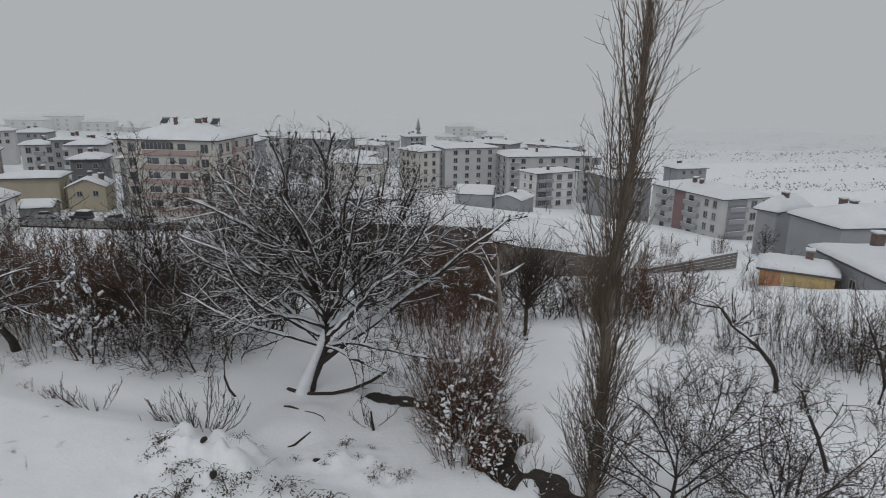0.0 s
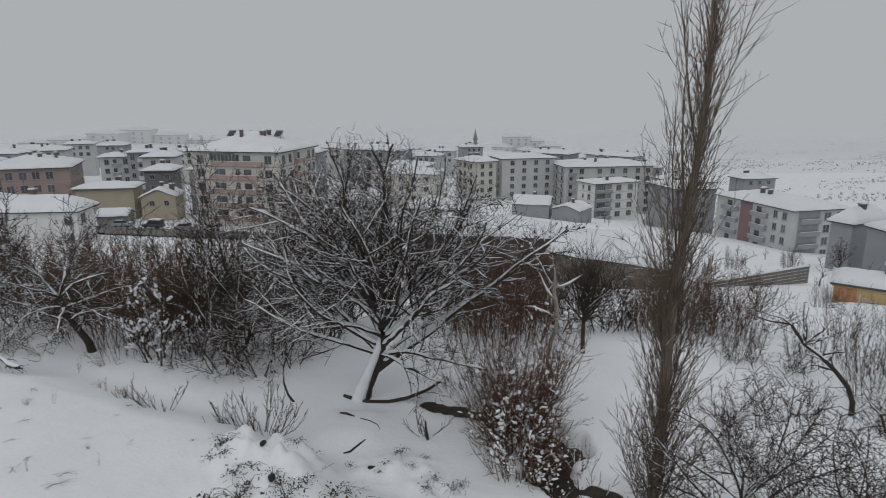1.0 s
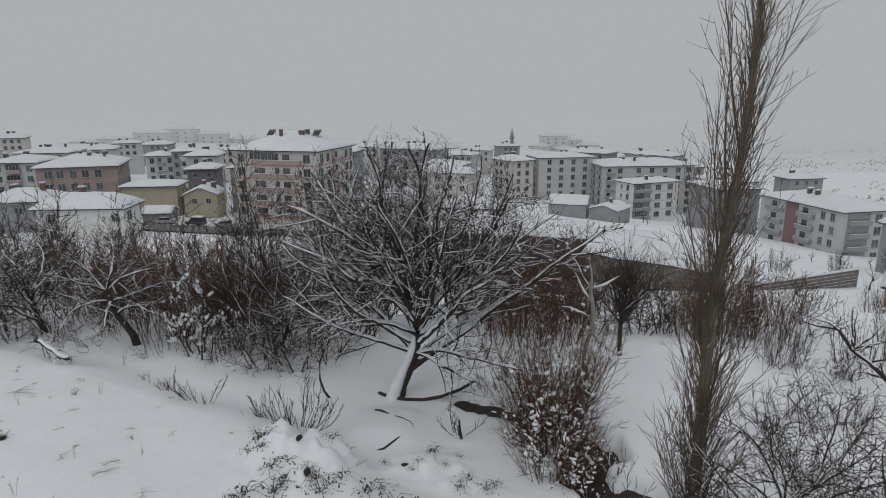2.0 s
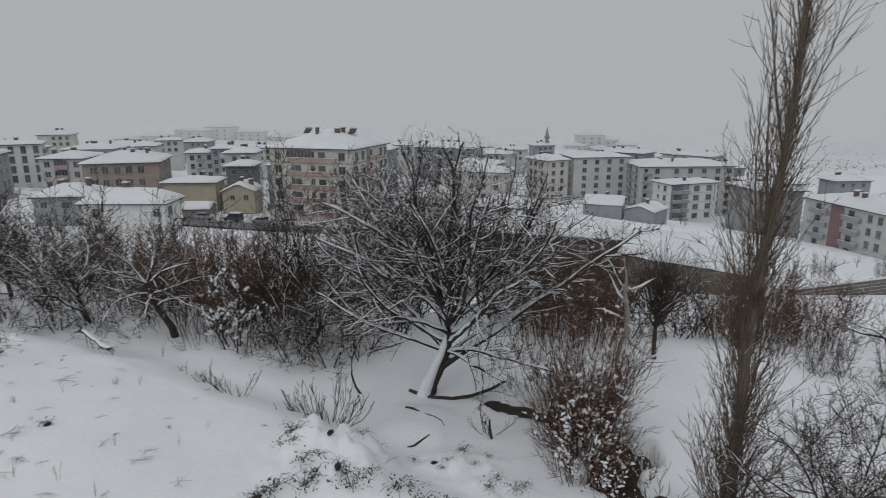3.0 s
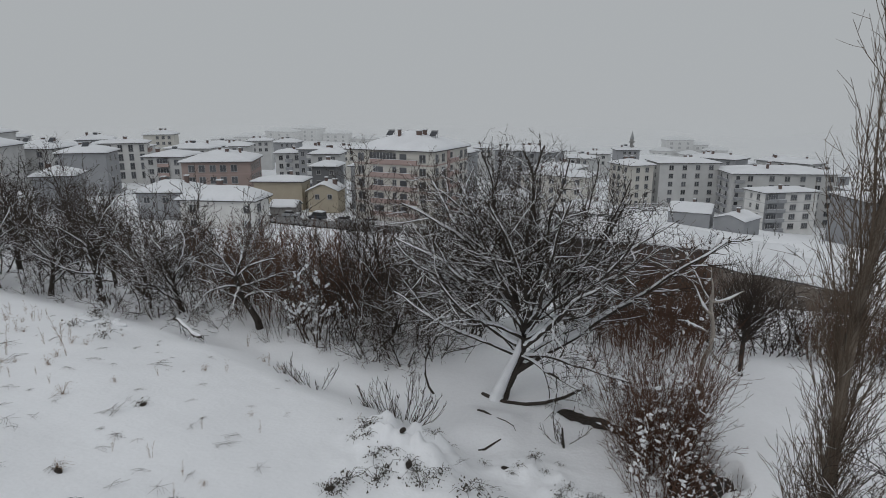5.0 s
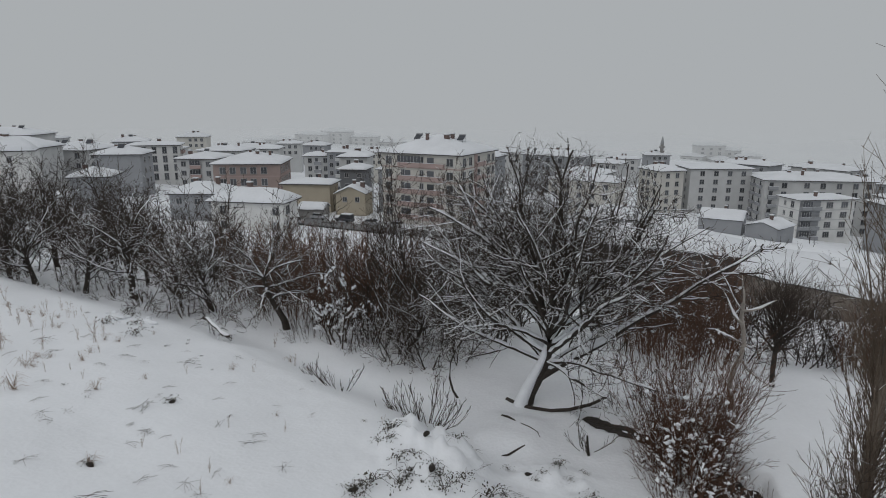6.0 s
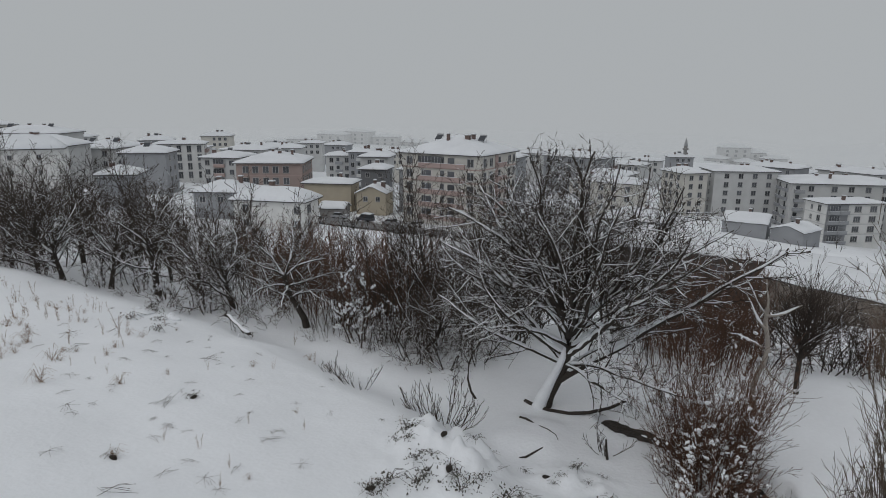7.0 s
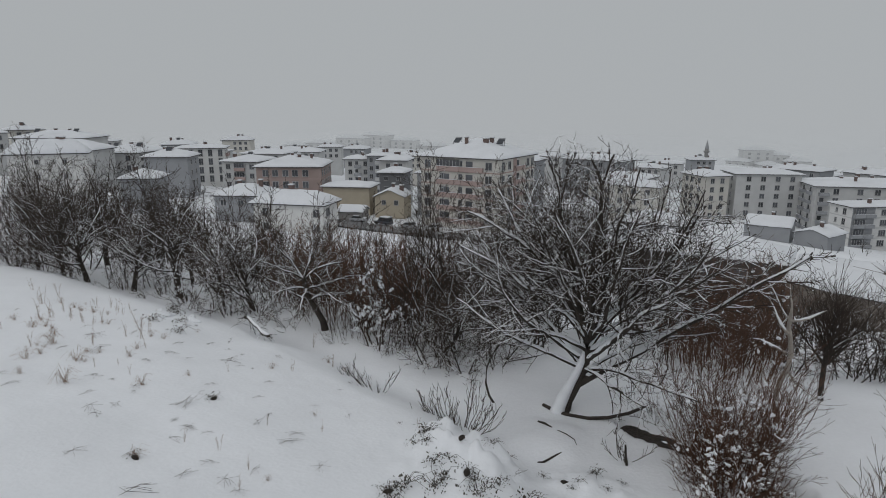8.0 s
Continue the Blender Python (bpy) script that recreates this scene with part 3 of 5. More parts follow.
building("long grey barn with sagging snow roof", (57.8, 87.6), 98, 11.0, 18.0, -9.4, 1, W_GREY, name="house", rise=2.2, over=0.4, snow=0.5, seed=48, chimneys=2)
# roofs further down the slope
building("low house among trees with snowy roof", (-23.2, 117.7), 174, 9.5, 8.0, -9.9, 2, W_PALE, left=cols("w", (2, 5, 8), 1.2, 1.3), name="house", rise=1.8, seed=50, chimneys=1)
building("low street house with snowy roof", (-8.0, 128.0), 176, 12.0, 8.0, -13.2, 1, W_GREY, left=cols("w", (2, 6, 10), 1.2, 1.2), name="house", rise=1.8, seed=51, chimneys=1)
building("wide pale block with flat snowy roof", (-20.0, 188.9), 172, 21.0, 12.0, -13.4, 4, W_CREAM, left=cols("w", (3, 7, 11, 15, 19), 1.4, 1.5), seed=53, rise=1.2)
building("grey house far down the valley road", (95.5, 252.6), 107, 9.0, 14.0, -21.6, 2, W_GREY, right=cols("w", (3, 7, 11), 1.4, 1.4), name="house", seed=54, rise=1.5)
building("pale apartment block at the edge of town", (-167.5, 201.5), 196, 18.0, 14.0, -9.4, 4, W_PALE, left=cols("w", (3, 7, 11, 15), 1.5, 1.5), seed=55, chimneys=3, heaters=1)
building("pale apartment block in falling snow", (-172.6, 233.1), 206, 12.0, 14.0, -10.8, 4, W_PALE, left=cols("w", (3, 6, 9), 1.4, 1.5), seed=56, chimneys=2)
building("pale apartment block in the haze behind", (59.5, 294.0), 140, 24.0, 12.0, -17.3, 4, W_PALE, left=cols("w", (3, 8, 13, 18), 1.4, 1.5), right=cols("w", (3, 8), 1.4, 1.5), seed=57, chimneys=3)
building("grey apartment block behind the white one", (30.0, 285.0), 150, 22.0, 12.0, -15.5, 4, W_GREY, left=cols("w", (3, 8, 13, 18), 1.4, 1.5), seed=58, chimneys=4)
building("row house with snowy roof in the old town", (-62.0, 205.0), 178, 18.0, 10.0, -8.5, 4, W_GREY, left=cols("w", (3, 8, 13), 1.4, 1.5), seed=59, chimneys=3)
building("cream row house with snowy roof", (-82.0, 228.0), 184, 18.0, 10.0, -7.5, 5, W_CREAM, left=cols("w", (3, 8, 13), 1.4, 1.5), seed=60, chimneys=2)
building("small house with smoking-black chimney", (-94.0, 172.0), 196, 9.0, 9.0, -7.0, 3, W_PALE, left=cols("w", (2, 6), 1.2, 1.3), name="house", seed=61, rise=1.5, chimneys=2)


# more roofs along the skyline
rnd = random.Random(64)
SKYLINE = [W_PALE, W_CREAM, W_GREY, W_PALE, W_PALE, W_GREY]
for k in range(30):
    az, far = -60 + 2.55 * k + rnd.uniform(-0.6, 0.6), 262 + 36 * (k % 4)
    x, y = far * math.sin(radians(az)), far * math.cos(radians(az))
    n = rnd.choice((3, 4, 4))
    building("snow-roofed town block in a row of distant houses", (x, y), 180 - az + rnd.uniform(-25, 25), rnd.uniform(10, 17), 11.0, land(x, y) + 2.95 * n + 0.6 + rnd.uniform(0, 3), n, SKYLINE[k % 6],
             left=cols("w", (2.5, 5.5, 8.5), 1.4, 1.5, range(2)), seed=100 + k, chimneys=2, rise=rnd.uniform(1.0, 2.2), heaters=k % 2)


# ---- trees and shrubs ----
def grow(rnd, p, d, length, rad, level, spec, paths):
    """One branch and all that grows from it; paths takes (points, radii, level)."""
    s = spec[level]
    n = max(3, int(length / s.get("seg", 0.3)))
    pts, radii = [p.copy()], [rad]
    d = d.normalized()
    step = length / n
    tip = s.get("tip", 0.25)
    for i in range(n):
        d = (d + Vector((rnd.gauss(0, 1), rnd.gauss(0, 1), rnd.gauss(0, 1))) * s["wander"] + Vector((0, 0, s["up"]))).normalized()
        p = p + d * step
        pts.append(p.copy())
        radii.append(rad * (1 - (1 - tip) * (i + 1) / n))
    paths.append((pts, radii, level))
    if level + 1 >= len(spec):
        return
    c = spec[level + 1]
    count = c["count"] if level == 0 or not c.get("per_m") else max(1, int(c["per_m"] * length))
    for k in range(count):
        t = c["from"] + (1 - c["from"]) * ((k + rnd.random()) / count)
        i = min(n - 1, int(t * n))
        q = pts[i].lerp(pts[i + 1], t * n - i)
        along = (pts[i + 1] - pts[i]).normalized()
        side = along.orthogonal().normalized()
        side.rotate(Matrix.Rotation(rnd.random() * 2 * math.pi, 3, along))
        ang = radians(rnd.gauss(c["angle"], c.get("spread", 10)))
        dd = along * math.cos(ang) + side * math.sin(ang)
        dd.z += c.get("lift", 0)
        ln = c["length"] * (length if c.get("rel") else 1) * rnd.uniform(0.6, 1.08) * (1 - c.get("taper", 0.4) * t)
        r_here = radii[i]
        grow(rnd, q, dd, ln, max(c.get("min", 0.004), r_here * c["rad"]), level + 1, spec, paths)


def snow_runs(rnd, pts, radii, cover, wide):
    """Stretches of a branch that carry snow: (points, radii), broken by bare gaps, none where it climbs steeply."""
    runs, cur = [], []
    lying = rnd.random() < cover
    for i in range(len(pts)):
        j = min(i, len(pts) - 2)
        d = pts[j + 1] - pts[j]
        if rnd.random() < 0.30:
            lying = rnd.random() < cover
        if lying and abs(d.z) < 0.90 * d.length:
            cur.append(i)
        else:
            if len(cur) > 1:
                runs.append(cur)
            cur = []
    if len(cur) > 1:
        runs.append(cur)
    for run in runs:
        rr = [max(0.0055, wide * radii[i]) * rnd.uniform(0.7, 1.25) for i in run]
        rr[0] *= 0.35
        rr[-1] *= 0.35
        yield [pts[i] for i in run], rr


def tree_meshes(name, paths, thick_level, bark, twig, snow=0.5, rnd=random, clumps=0, clump=0.10):
    """Three meshes: trunk and limbs, twigs, the snow lying on them and caught in their forks."""
    trunk, crown, white = Shape(), Shape(), Shape()
    for pts, radii, level in paths:
        thick = level <= thick_level
        if thick:
            trunk.tube(pts, radii, 7 if level == 0 else 5)
        else:
            crown.tube(pts, radii, 3)
        if not snow:
            continue
        cover = min(0.95, snow + 0.25) if level == 0 else snow * (0.85, 0.62, 0.22)[min(2, level - 1)]
        for line, rr in snow_runs(rnd, pts, radii, cover, 1.28 if thick else 1.0):
            white.tube(line, rr, 5 if thick else 3, 0.8, 0.62)
        if 0 < level <= thick_level + 1 and rnd.random() < snow * 0.55:  # a cushion in the fork
            q = min(0.11, max(0.018, radii[0] * 1.25))
            d = (pts[1] - pts[0]).normalized() * q * 1.8
            p = pts[0] + Vector((0, 0, q * 0.7))
            white.tube([p - d * 0.4, p, p + d * 0.6, p + d * 1.2], [q * 0.3, q * rnd.uniform(0.8, 1.2), q * 0.9, q * 0.25], 5, 0.8)
    for _ in range(clumps):
        pts, radii, level = paths[rnd.randrange(len(paths))]
        if len(pts) < 3:
            continue
        i = rnd.randrange(max(0, len(pts) - 3), len(pts) - 1)
        p0, p1 = pts[i], pts[i + 1]
        ln = clump * rnd.uniform(1.0, 2.8)
        d = (p1 - p0).normalized()
        d = (d + Vector((0, 0, -0.35))).normalized() * ln
        w = clump * rnd.uniform(0.28, 0.8)
        run = [p0 + d * (k / 5) + Vector((rnd.gauss(0, 0.28), rnd.gauss(0, 0.28), rnd.gauss(0, 0.14))) * w + Vector((0, 0, w * 0.5)) for k in range(6)]
        white.tube(run, [w * q * rnd.uniform(0.65, 1.3) for q in (0.25, 0.8, 1.0, 0.75, 0.6, 0.2)], 5, 0.85)
    return trunk.mesh("trunk", bark, True), crown.mesh("crown", twig), white.mesh("snow_cover", SNOW_TWIG)


def plant(name, meshes, x, y, label, category="tree", rz=0.0, group="", dz=-0.12, scale=1.0):
    ob = thing(name, x, y, land(x, y) + dz, rz, label, category, group)
    ob.scale = (scale, scale, scale)
    for n, me in zip(("trunk", "crown", "snow_cover"), meshes):
        if len(me.polygons):
            part(n, me, None, ob, kind="" if n == "trunk" else "stuff")
    return ob


def orchard(seed, height, lean=(0.0, 0.0), twig=TWIG, snow=0.5, dense=1.0, spread=50, clumps=0, stem=0.10, bark=BARK, fine=0.010):
    """A low, crooked fruit tree."""
    rnd = random.Random(seed)
    paths = []
    spec = [dict(wander=0.10, up=0.05, seg=0.3, tip=0.75),
            dict(wander=0.15, up=0.05, seg=0.35, count=int(6 * dense) + 1, **{"from": 0.45}, angle=spread, spread=12, length=height * 0.55, rad=0.6, taper=0.1, tip=0.3),
            dict(wander=0.17, up=0.05, seg=0.3, count=7, per_m=3.4 * dense, **{"from": 0.12}, angle=45, spread=15, length=0.5, rel=True, rad=0.5, taper=0.4, tip=0.4, min=fine * 1.4),
            dict(wander=0.18, up=0.06, seg=0.25, count=5, per_m=5.5 * dense, **{"from": 0.1}, angle=42, spread=15, length=0.5, rel=True, rad=0.55, taper=0.3, tip=0.6, min=fine)]
    grow(rnd, Vector((0, 0, 0)), Vector((lean[0], lean[1], 1)), height * 0.42, stem, 0, spec, paths)
    return tree_meshes("tree", paths, 1, bark, twig, snow, rnd=rnd, clumps=clumps)


def thicket(seed, height, stems, radius, twig=TWIG, snow=0.3, clumps=0, fan=0.25, branchy=3.0, straight=0.05, clump=0.10, stem=0.022, fine=0.009, sub=3.0):
    """A shrub of many stems from one spot."""
    rnd = random.Random(seed)
    paths = []
    spec = [dict(wander=straight, up=0.03, seg=0.5, tip=0.35),
            dict(wander=0.10, up=0.06, seg=0.4, count=max(2, int(branchy * height)), **{"from": 0.15}, angle=36, spread=12, length=0.36, rel=True, rad=0.55, taper=0.5, tip=0.5, min=fine * 1.2),
            dict(wander=0.13, up=0.05, seg=0.4, count=3, per_m=sub, **{"from": 0.15}, angle=38, spread=14, length=0.45, rel=True, rad=0.6, taper=0.3, tip=0.6, min=fine)]
    for _ in range(stems):
        a, q = rnd.random() * 2 * math.pi, radius * math.sqrt(rnd.random())
        base = Vector((q * math.cos(a), q * math.sin(a), -0.1))
        d = Vector((math.cos(a) * fan * rnd.random() * 1.6, math.sin(a) * fan * rnd.random() * 1.6, 1))
        grow(rnd, base, d, height * rnd.uniform(0.55, 1.05), stem * rnd.uniform(0.7, 1.4), 0, spec if sub else spec[:2], paths)
    return tree_meshes("shrub", paths, 0, twig, twig, snow, rnd=rnd, clumps=clumps, clump=clump)


def sprout(rnd, p, d, length, rad, level, spec, paths, crown):
    """One branch with its side shoots; branches stop at the crown's skin (centre, half sizes)."""
    c = spec[level]
    n = max(3 if level + 1 < len(spec) else 2, int(length / c["seg"]))
    step = length / n
    d = d.normalized()
    pts, radii = [p.copy()], [rad]
    low = c.get("tip", 0.35)
    for i in range(n):
        d = (d + Vector((rnd.gauss(0, 1), rnd.gauss(0, 1), rnd.gauss(0, 1))) * c["wander"] + Vector((0, 0, c["up"]))).normalized()
        p = p + d * step
        pts.append(p.copy())
        radii.append(rad * (1 - (1 - low) * (i + 1) / n))
        o = p - crown[0]
        if i > 1 and (o.x / crown[1].x) ** 2 + (o.y / crown[1].y) ** 2 + (o.z / crown[1].z) ** 2 > rnd.uniform(0.86, 1.2):
            break
    paths.append((pts, radii, level))
    if level + 1 >= len(spec):
        return
    k, grown = spec[level + 1], step * (len(pts) - 1)
    count = int(k["per_m"] * grown + rnd.random())
    turn = rnd.random() * 6.28
    for j in range(count):
        t = k["start"] + (0.98 - k["start"]) * (j + rnd.random()) / count
        f = t * (len(pts) - 1)
        i = min(len(pts) - 2, int(f))
        along = (pts[i + 1] - pts[i]).normalized()
        side = along.orthogonal().normalized()
        turn += 2.4 + rnd.gauss(0, 0.5)
        side.rotate(Matrix.Rotation(turn, 3, along))
        ang = radians(rnd.gauss(k["angle"], 11))
        out = along * math.cos(ang) + side * math.sin(ang)
        out.z += k.get("lift", 0.0)
        ln = max(k["least"], k["share"] * grown * (1.1 - k.get("fade", 0.75) * t)) * rnd.uniform(0.65, 1.25)
        sprout(rnd, pts[i].lerp(pts[i + 1], f - i), out, ln, max(k["thin"], radii[i] * k["rad"]), level + 1, spec, paths, crown)


def boughs(fine, dense=1.0, wander=0.07, up=0.03, lift=0.05, angle=42, twigs=4.2, fade=0.7, first=0.14):
    """How a bare broad tree divides: limbs, boughs, shoots, twigs."""
    return [dict(wander=wander, up=up, seg=0.24, tip=0.25),
            dict(wander=wander * 1.7, up=up, seg=0.20, tip=0.30, per_m=3.0 * dense, start=first, angle=angle + 8, lift=lift, share=0.40, fade=fade, least=0.6, rad=0.48, thin=fine * 1.7),
            dict(wander=wander * 1.9, up=up, seg=0.20, tip=0.5, per_m=4.4 * dense, start=0.08, angle=angle + 4, lift=lift, share=0.48, least=0.40, rad=0.5, thin=fine * 1.2),
            dict(wander=wander * 2.0, up=up * 1.5, seg=0.22, tip=0.6, per_m=twigs * dense, start=0.08, angle=angle + 3, lift=lift, share=0.40, least=0.26, rad=0.6, thin=fine)]


def broad_tree(seed, stem, girth, limbs, crown, fine=0.0075, dense=1.0, snow=0.6, bark=BARK, twig=TWIG, wander=0.07, up=0.03, lift=0.05, clumps=0, clump=0.06, fade=0.7, first=0.14):
    """A short trunk (stem points) with limbs (node, azimuth, tilt from upright, length, radius) in a rounded crown."""
    rnd = random.Random(seed)
    pts = [Vector(p) for p in stem]
    n = len(pts)
    paths = [(pts, [girth * (1.25 - 0.25 * min(1, i / 2)) * (1 - 0.35 * i / (n - 1)) for i in range(n)], 0)]
    skin = (Vector(crown[0]), Vector(crown[1]))
    spec = boughs(fine, dense, wander, up, lift, fade=fade, first=first)
    for node, az, tilt, length, rad in limbs:
        a, t = radians(az), radians(tilt)
        sprout(rnd, pts[node], Vector((math.sin(t) * math.cos(a), math.sin(t) * math.sin(a), math.cos(t))), length, rad, 0, spec, paths, skin)
    return tree_meshes("tree", paths, 1, bark, twig, snow, rnd=rnd, clumps=clumps, clump=clump)


def many_stems(seed, height, width, stems, fine=0.008, dense=0.8, snow=0.4, twig=TWIG, fan=38, up=0.05, wander=0.07, lift=0.10, stem=0.032, foot=0.5, clumps=0, clump=0.06, levels=4):
    """A bare thicket: stems fanning out of one spot and dividing down to the ground."""
    rnd = random.Random(seed)
    paths = []
    skin = (Vector((0, 0, height * 0.46)), Vector((width, width, height * 0.56)))
    spec = boughs(fine, dense, wander, up, lift, 38, 3.2)[:levels]
    spec[1]["start"] = 0.06
    for k in range(stems):
        a, t = 2.4 * k + rnd.random(), radians(abs(rnd.gauss(0, fan)))
        base = Vector((foot * rnd.random() * math.cos(a), foot * rnd.random() * math.sin(a), -0.1))
        sprout(rnd, base, Vector((math.sin(t) * math.cos(a), math.sin(t) * math.sin(a), math.cos(t) + 0.15)), height * rnd.uniform(0.6, 1.05), stem * rnd.uniform(0.6, 1.3), 0, spec, paths, skin)
    return tree_meshes("shrub", paths, 0, BARK if twig is TWIG else twig, twig, snow, rnd=rnd, clumps=clumps, clump=clump)


# the great walnut
rnd = random.Random(11)
TRUNK = [(-0.08, 0, 0), (-0.02, 0, 0.25), (0.05, 0, 0.5), (0.18, 0.01, 0.8), (0.30, 0.02, 1.1), (0.40, 0.03, 1.4), (0.50, 0.05, 1.7), (0.56, 0.08, 2.0), (0.58, 0.1, 2.3), (0.56, 0.08, 2.65)]
WALNUT_LIMBS = [(7, 178, 62, 5.4, 0.108), (6, 212, 64, 5.0, 0.072), (6, 150, 58, 5.6, 0.088), (6, 300, 66, 4.4, 0.057), (6, 345, 66, 5.0, 0.072), (5, 60, 68, 4.8, 0.067), 
                (7, 186, 50, 5.8, 0.088), (7, 330, 48, 5.8, 0.083), (7, 100, 48, 5.4, 0.072), (8, 8, 52, 6.0, 0.088), (8, 240, 42, 5.6, 0.072), (8, 165, 36, 6.2, 0.088), (9, 290, 30, 6.2, 0.077), (9, 30, 34, 6.4, 0.083), (9, 180, 22, 6.6, 0.088), (9, 350, 16, 6.8, 0.093), (9, 90, 12, 6.6, 0.072), (9, 0, 42, 6.2, 0.072), (9, 205, 34, 6.2, 0.072), (9, 150, 46, 5.8, 0.062), (9, 320, 40, 6.0, 0.067), (9, 10, 26, 6.6, 0.077), (9, 190, 44, 6.0, 0.067), (9, 240, 18, 6.4, 0.067), (8, 350, 58, 5.6, 0.062),
                (9, 60, 24, 6.6, 0.060), (9, 130, 32, 6.2, 0.060), (9, 270, 40, 6.0, 0.057), (9, 335, 28, 6.6, 0.065), (9, 165, 12, 6.8, 0.069), (9, 20, 46, 6.2, 0.060), (9, 200, 26, 6.6, 0.065), (8, 0, 36, 6.4, 0.065)]
walnut = plant("walnut_tree", broad_tree(11, TRUNK, 0.19, WALNUT_LIMBS, ((0.55, 0.0, 4.6), (4.75, 3.8, 4.1)), 0.0066, 0.92, 0.95, wander=0.085, up=0.01, lift=0.05, fade=0.34, first=0.24), -4.4, 19.0, "large bare spreading walnut tree with snow along its limbs")
part("snow_plaster", Shape().tube([(-0.26, -0.10, 0), (-0.17, -0.13, 0.4), (-0.02, -0.14, 0.8), (0.14, -0.12, 1.2), (0.31, -0.10, 1.6), (0.45, -0.06, 2.0), (0.50, 0.0, 2.4)], [0.28, 0.22, 0.18, 0.15, 0.14, 0.11, 0.03], 10), SNOW_TWIG, walnut, "snow plastered along the trunk", smooth=True)
# its long low limb, reaching out almost straight
arm = [Vector(TRUNK[4])] + [Vector((0.75 + 0.52 * i, 0.03 * i, 1.45 + 0.42 * i + 0.05 * math.sin(i * 1.7))) for i in range(1, 12)]
paths = [(arm, [0.125 - 0.0085 * i for i in range(len(arm))], 0)]
wide = (Vector((4, 0, 3.5)), Vector((4.5, 2.5, 3.2)))
for i in (3, 4, 5, 6, 6, 7, 7, 8, 8, 9, 9, 10, 10, 11, 11):
    sprout(rnd, arm[i], Vector((0.9, rnd.gauss(0, 0.5), rnd.uniform(-0.25, 0.8))), rnd.uniform(0.9, 2.2), 0.034, 1, boughs(0.0075, 0.9), paths, wide)
for n, me in zip(("limb", "crown", "snow_cover"), tree_meshes("limb", paths, 0, BARK, TWIG, 0.9, rnd=rnd)):
    part(n, me, None, walnut, kind="" if n == "limb" else "stuff")
ridge = [p + Vector((0, -0.02, 0.085 - 0.006 * i)) for i, p in enumerate(arm[1:])]
part("snow_ridge", Shape().tube(ridge, [(0.105 - 0.0075 * i) * rnd.uniform(0.75, 1.15) for i in range(len(ridge))], 7, 0.75), SNOW_TWIG, walnut, "ridge of snow along the low limb", smooth=True)


def poplar(seed, height):
    rnd = random.Random(seed)
    paths = []
    lead = [Vector((0.07 * math.sin(i / 3.2) + 0.013 * i, 0.06 * math.sin(i / 4.5), height * i / 40)) for i in range(41)]
    paths.append((lead, [0.155 * (1 - 0.93 * i / 40) + 0.010 + 0.012 * math.sin(i * 1.9) * (1 - i / 40) for i in range(41)], 0))
    spec = [None,
            dict(wander=0.042, up=0.065, seg=0.35, tip=0.3),
            dict(wander=0.09, up=0.07, seg=0.3, count=5, per_m=2.9, **{"from": 0.12}, angle=27, spread=9, length=0.42, rel=True, rad=0.55, taper=0.4, tip=0.45, min=0.0075),
            dict(wander=0.09, up=0.07, seg=0.3, count=4, per_m=2.6, **{"from": 0.15}, angle=28, spread=10, length=0.45, rel=True, rad=0.65, taper=0.3, tip=0.6, min=0.0058)]
    for k in range(12):  # upright limbs beside the leader
        i = 2 + 2 * k
        a = k * 2.1
        grow(rnd, lead[i], Vector((math.cos(a) * 0.16, math.sin(a) * 0.16, 1)), height * rnd.uniform(0.28, 0.40) * (1 - 0.4 * i / 40), rnd.uniform(0.020, 0.032), 1, spec, paths)
    for k in range(390):
        h = height * (0.02 + 0.93 * (k / 390) ** 1.25)
        i = min(39, int(h / height * 40))
        q = lead[i].lerp(lead[i + 1], h / height * 40 - i)
        a = k * 2.4 + rnd.random()
        t = abs(rnd.gauss(0.44 - 0.24 * h / height, 0.14))
        ln = (2.6 * (1 - 0.48 * h / height)) * rnd.uniform(0.45, 1.2)
        grow(rnd, q, Vector((math.cos(a) * t, math.sin(a) * t, 1)), ln, rnd.uniform(0.009, 0.019) * (1 - 0.3 * h / height), 1, spec, paths)
    return tree_meshes("poplar", paths, 0, BARK_POPLAR, TWIG_POPLAR, 0.04, rnd=rnd)


plant("poplar_tree", poplar(3, 17.0), 3.78, 13.6, "tall narrow bare poplar with upswept brown branches")

# bushes along the stream
plant("willow_bush", thicket(21, 4.4, 150, 0.8, TWIG_BROWN, 0.16, 160, 0.34, 2.4, 0.07, 0.085, 0.011, 0.0058, 2.0), 0.55, 17.9, "brown willow bush with long straight shoots and snow clumps", "bush")
plant("willow_bush", thicket(22, 2.5, 105, 0.8, TWIG_BROWN, 0.34, 300, 0.50, 3.6, 0.12, 0.070, 0.011, 0.006, 2.4), 0.70, 16.9, "low brown willow bush weighed down with snow clumps", "bush")
plant("willow_bush", thicket(23, 4.4, 70, 2.0, TWIG_BROWN, 0.14, 40, 0.2, 2.6, 0.04, 0.10, 0.014, 0.0075), 0.0, 25.5, "brown willow thicket before the farmhouse", "bush")
plant("willow_bush", thicket(24, 1.7, 90, 0.8, TWIG_BROWN, 0.34, 190, 0.5, 3.6, 0.09, 0.072, 0.011, 0.006, 2.4), 0.75, 15.4, "low tangle of brown shoots under snow clumps at the water", "bush")
for k, (x, y, h, n) in enumerate(((0.9, 15.9, 1.1, 110), (0.35, 16.7, 1.2, 110), (0.25, 17.7, 1.3, 100), (1.2, 15.0, 0.9, 90))):
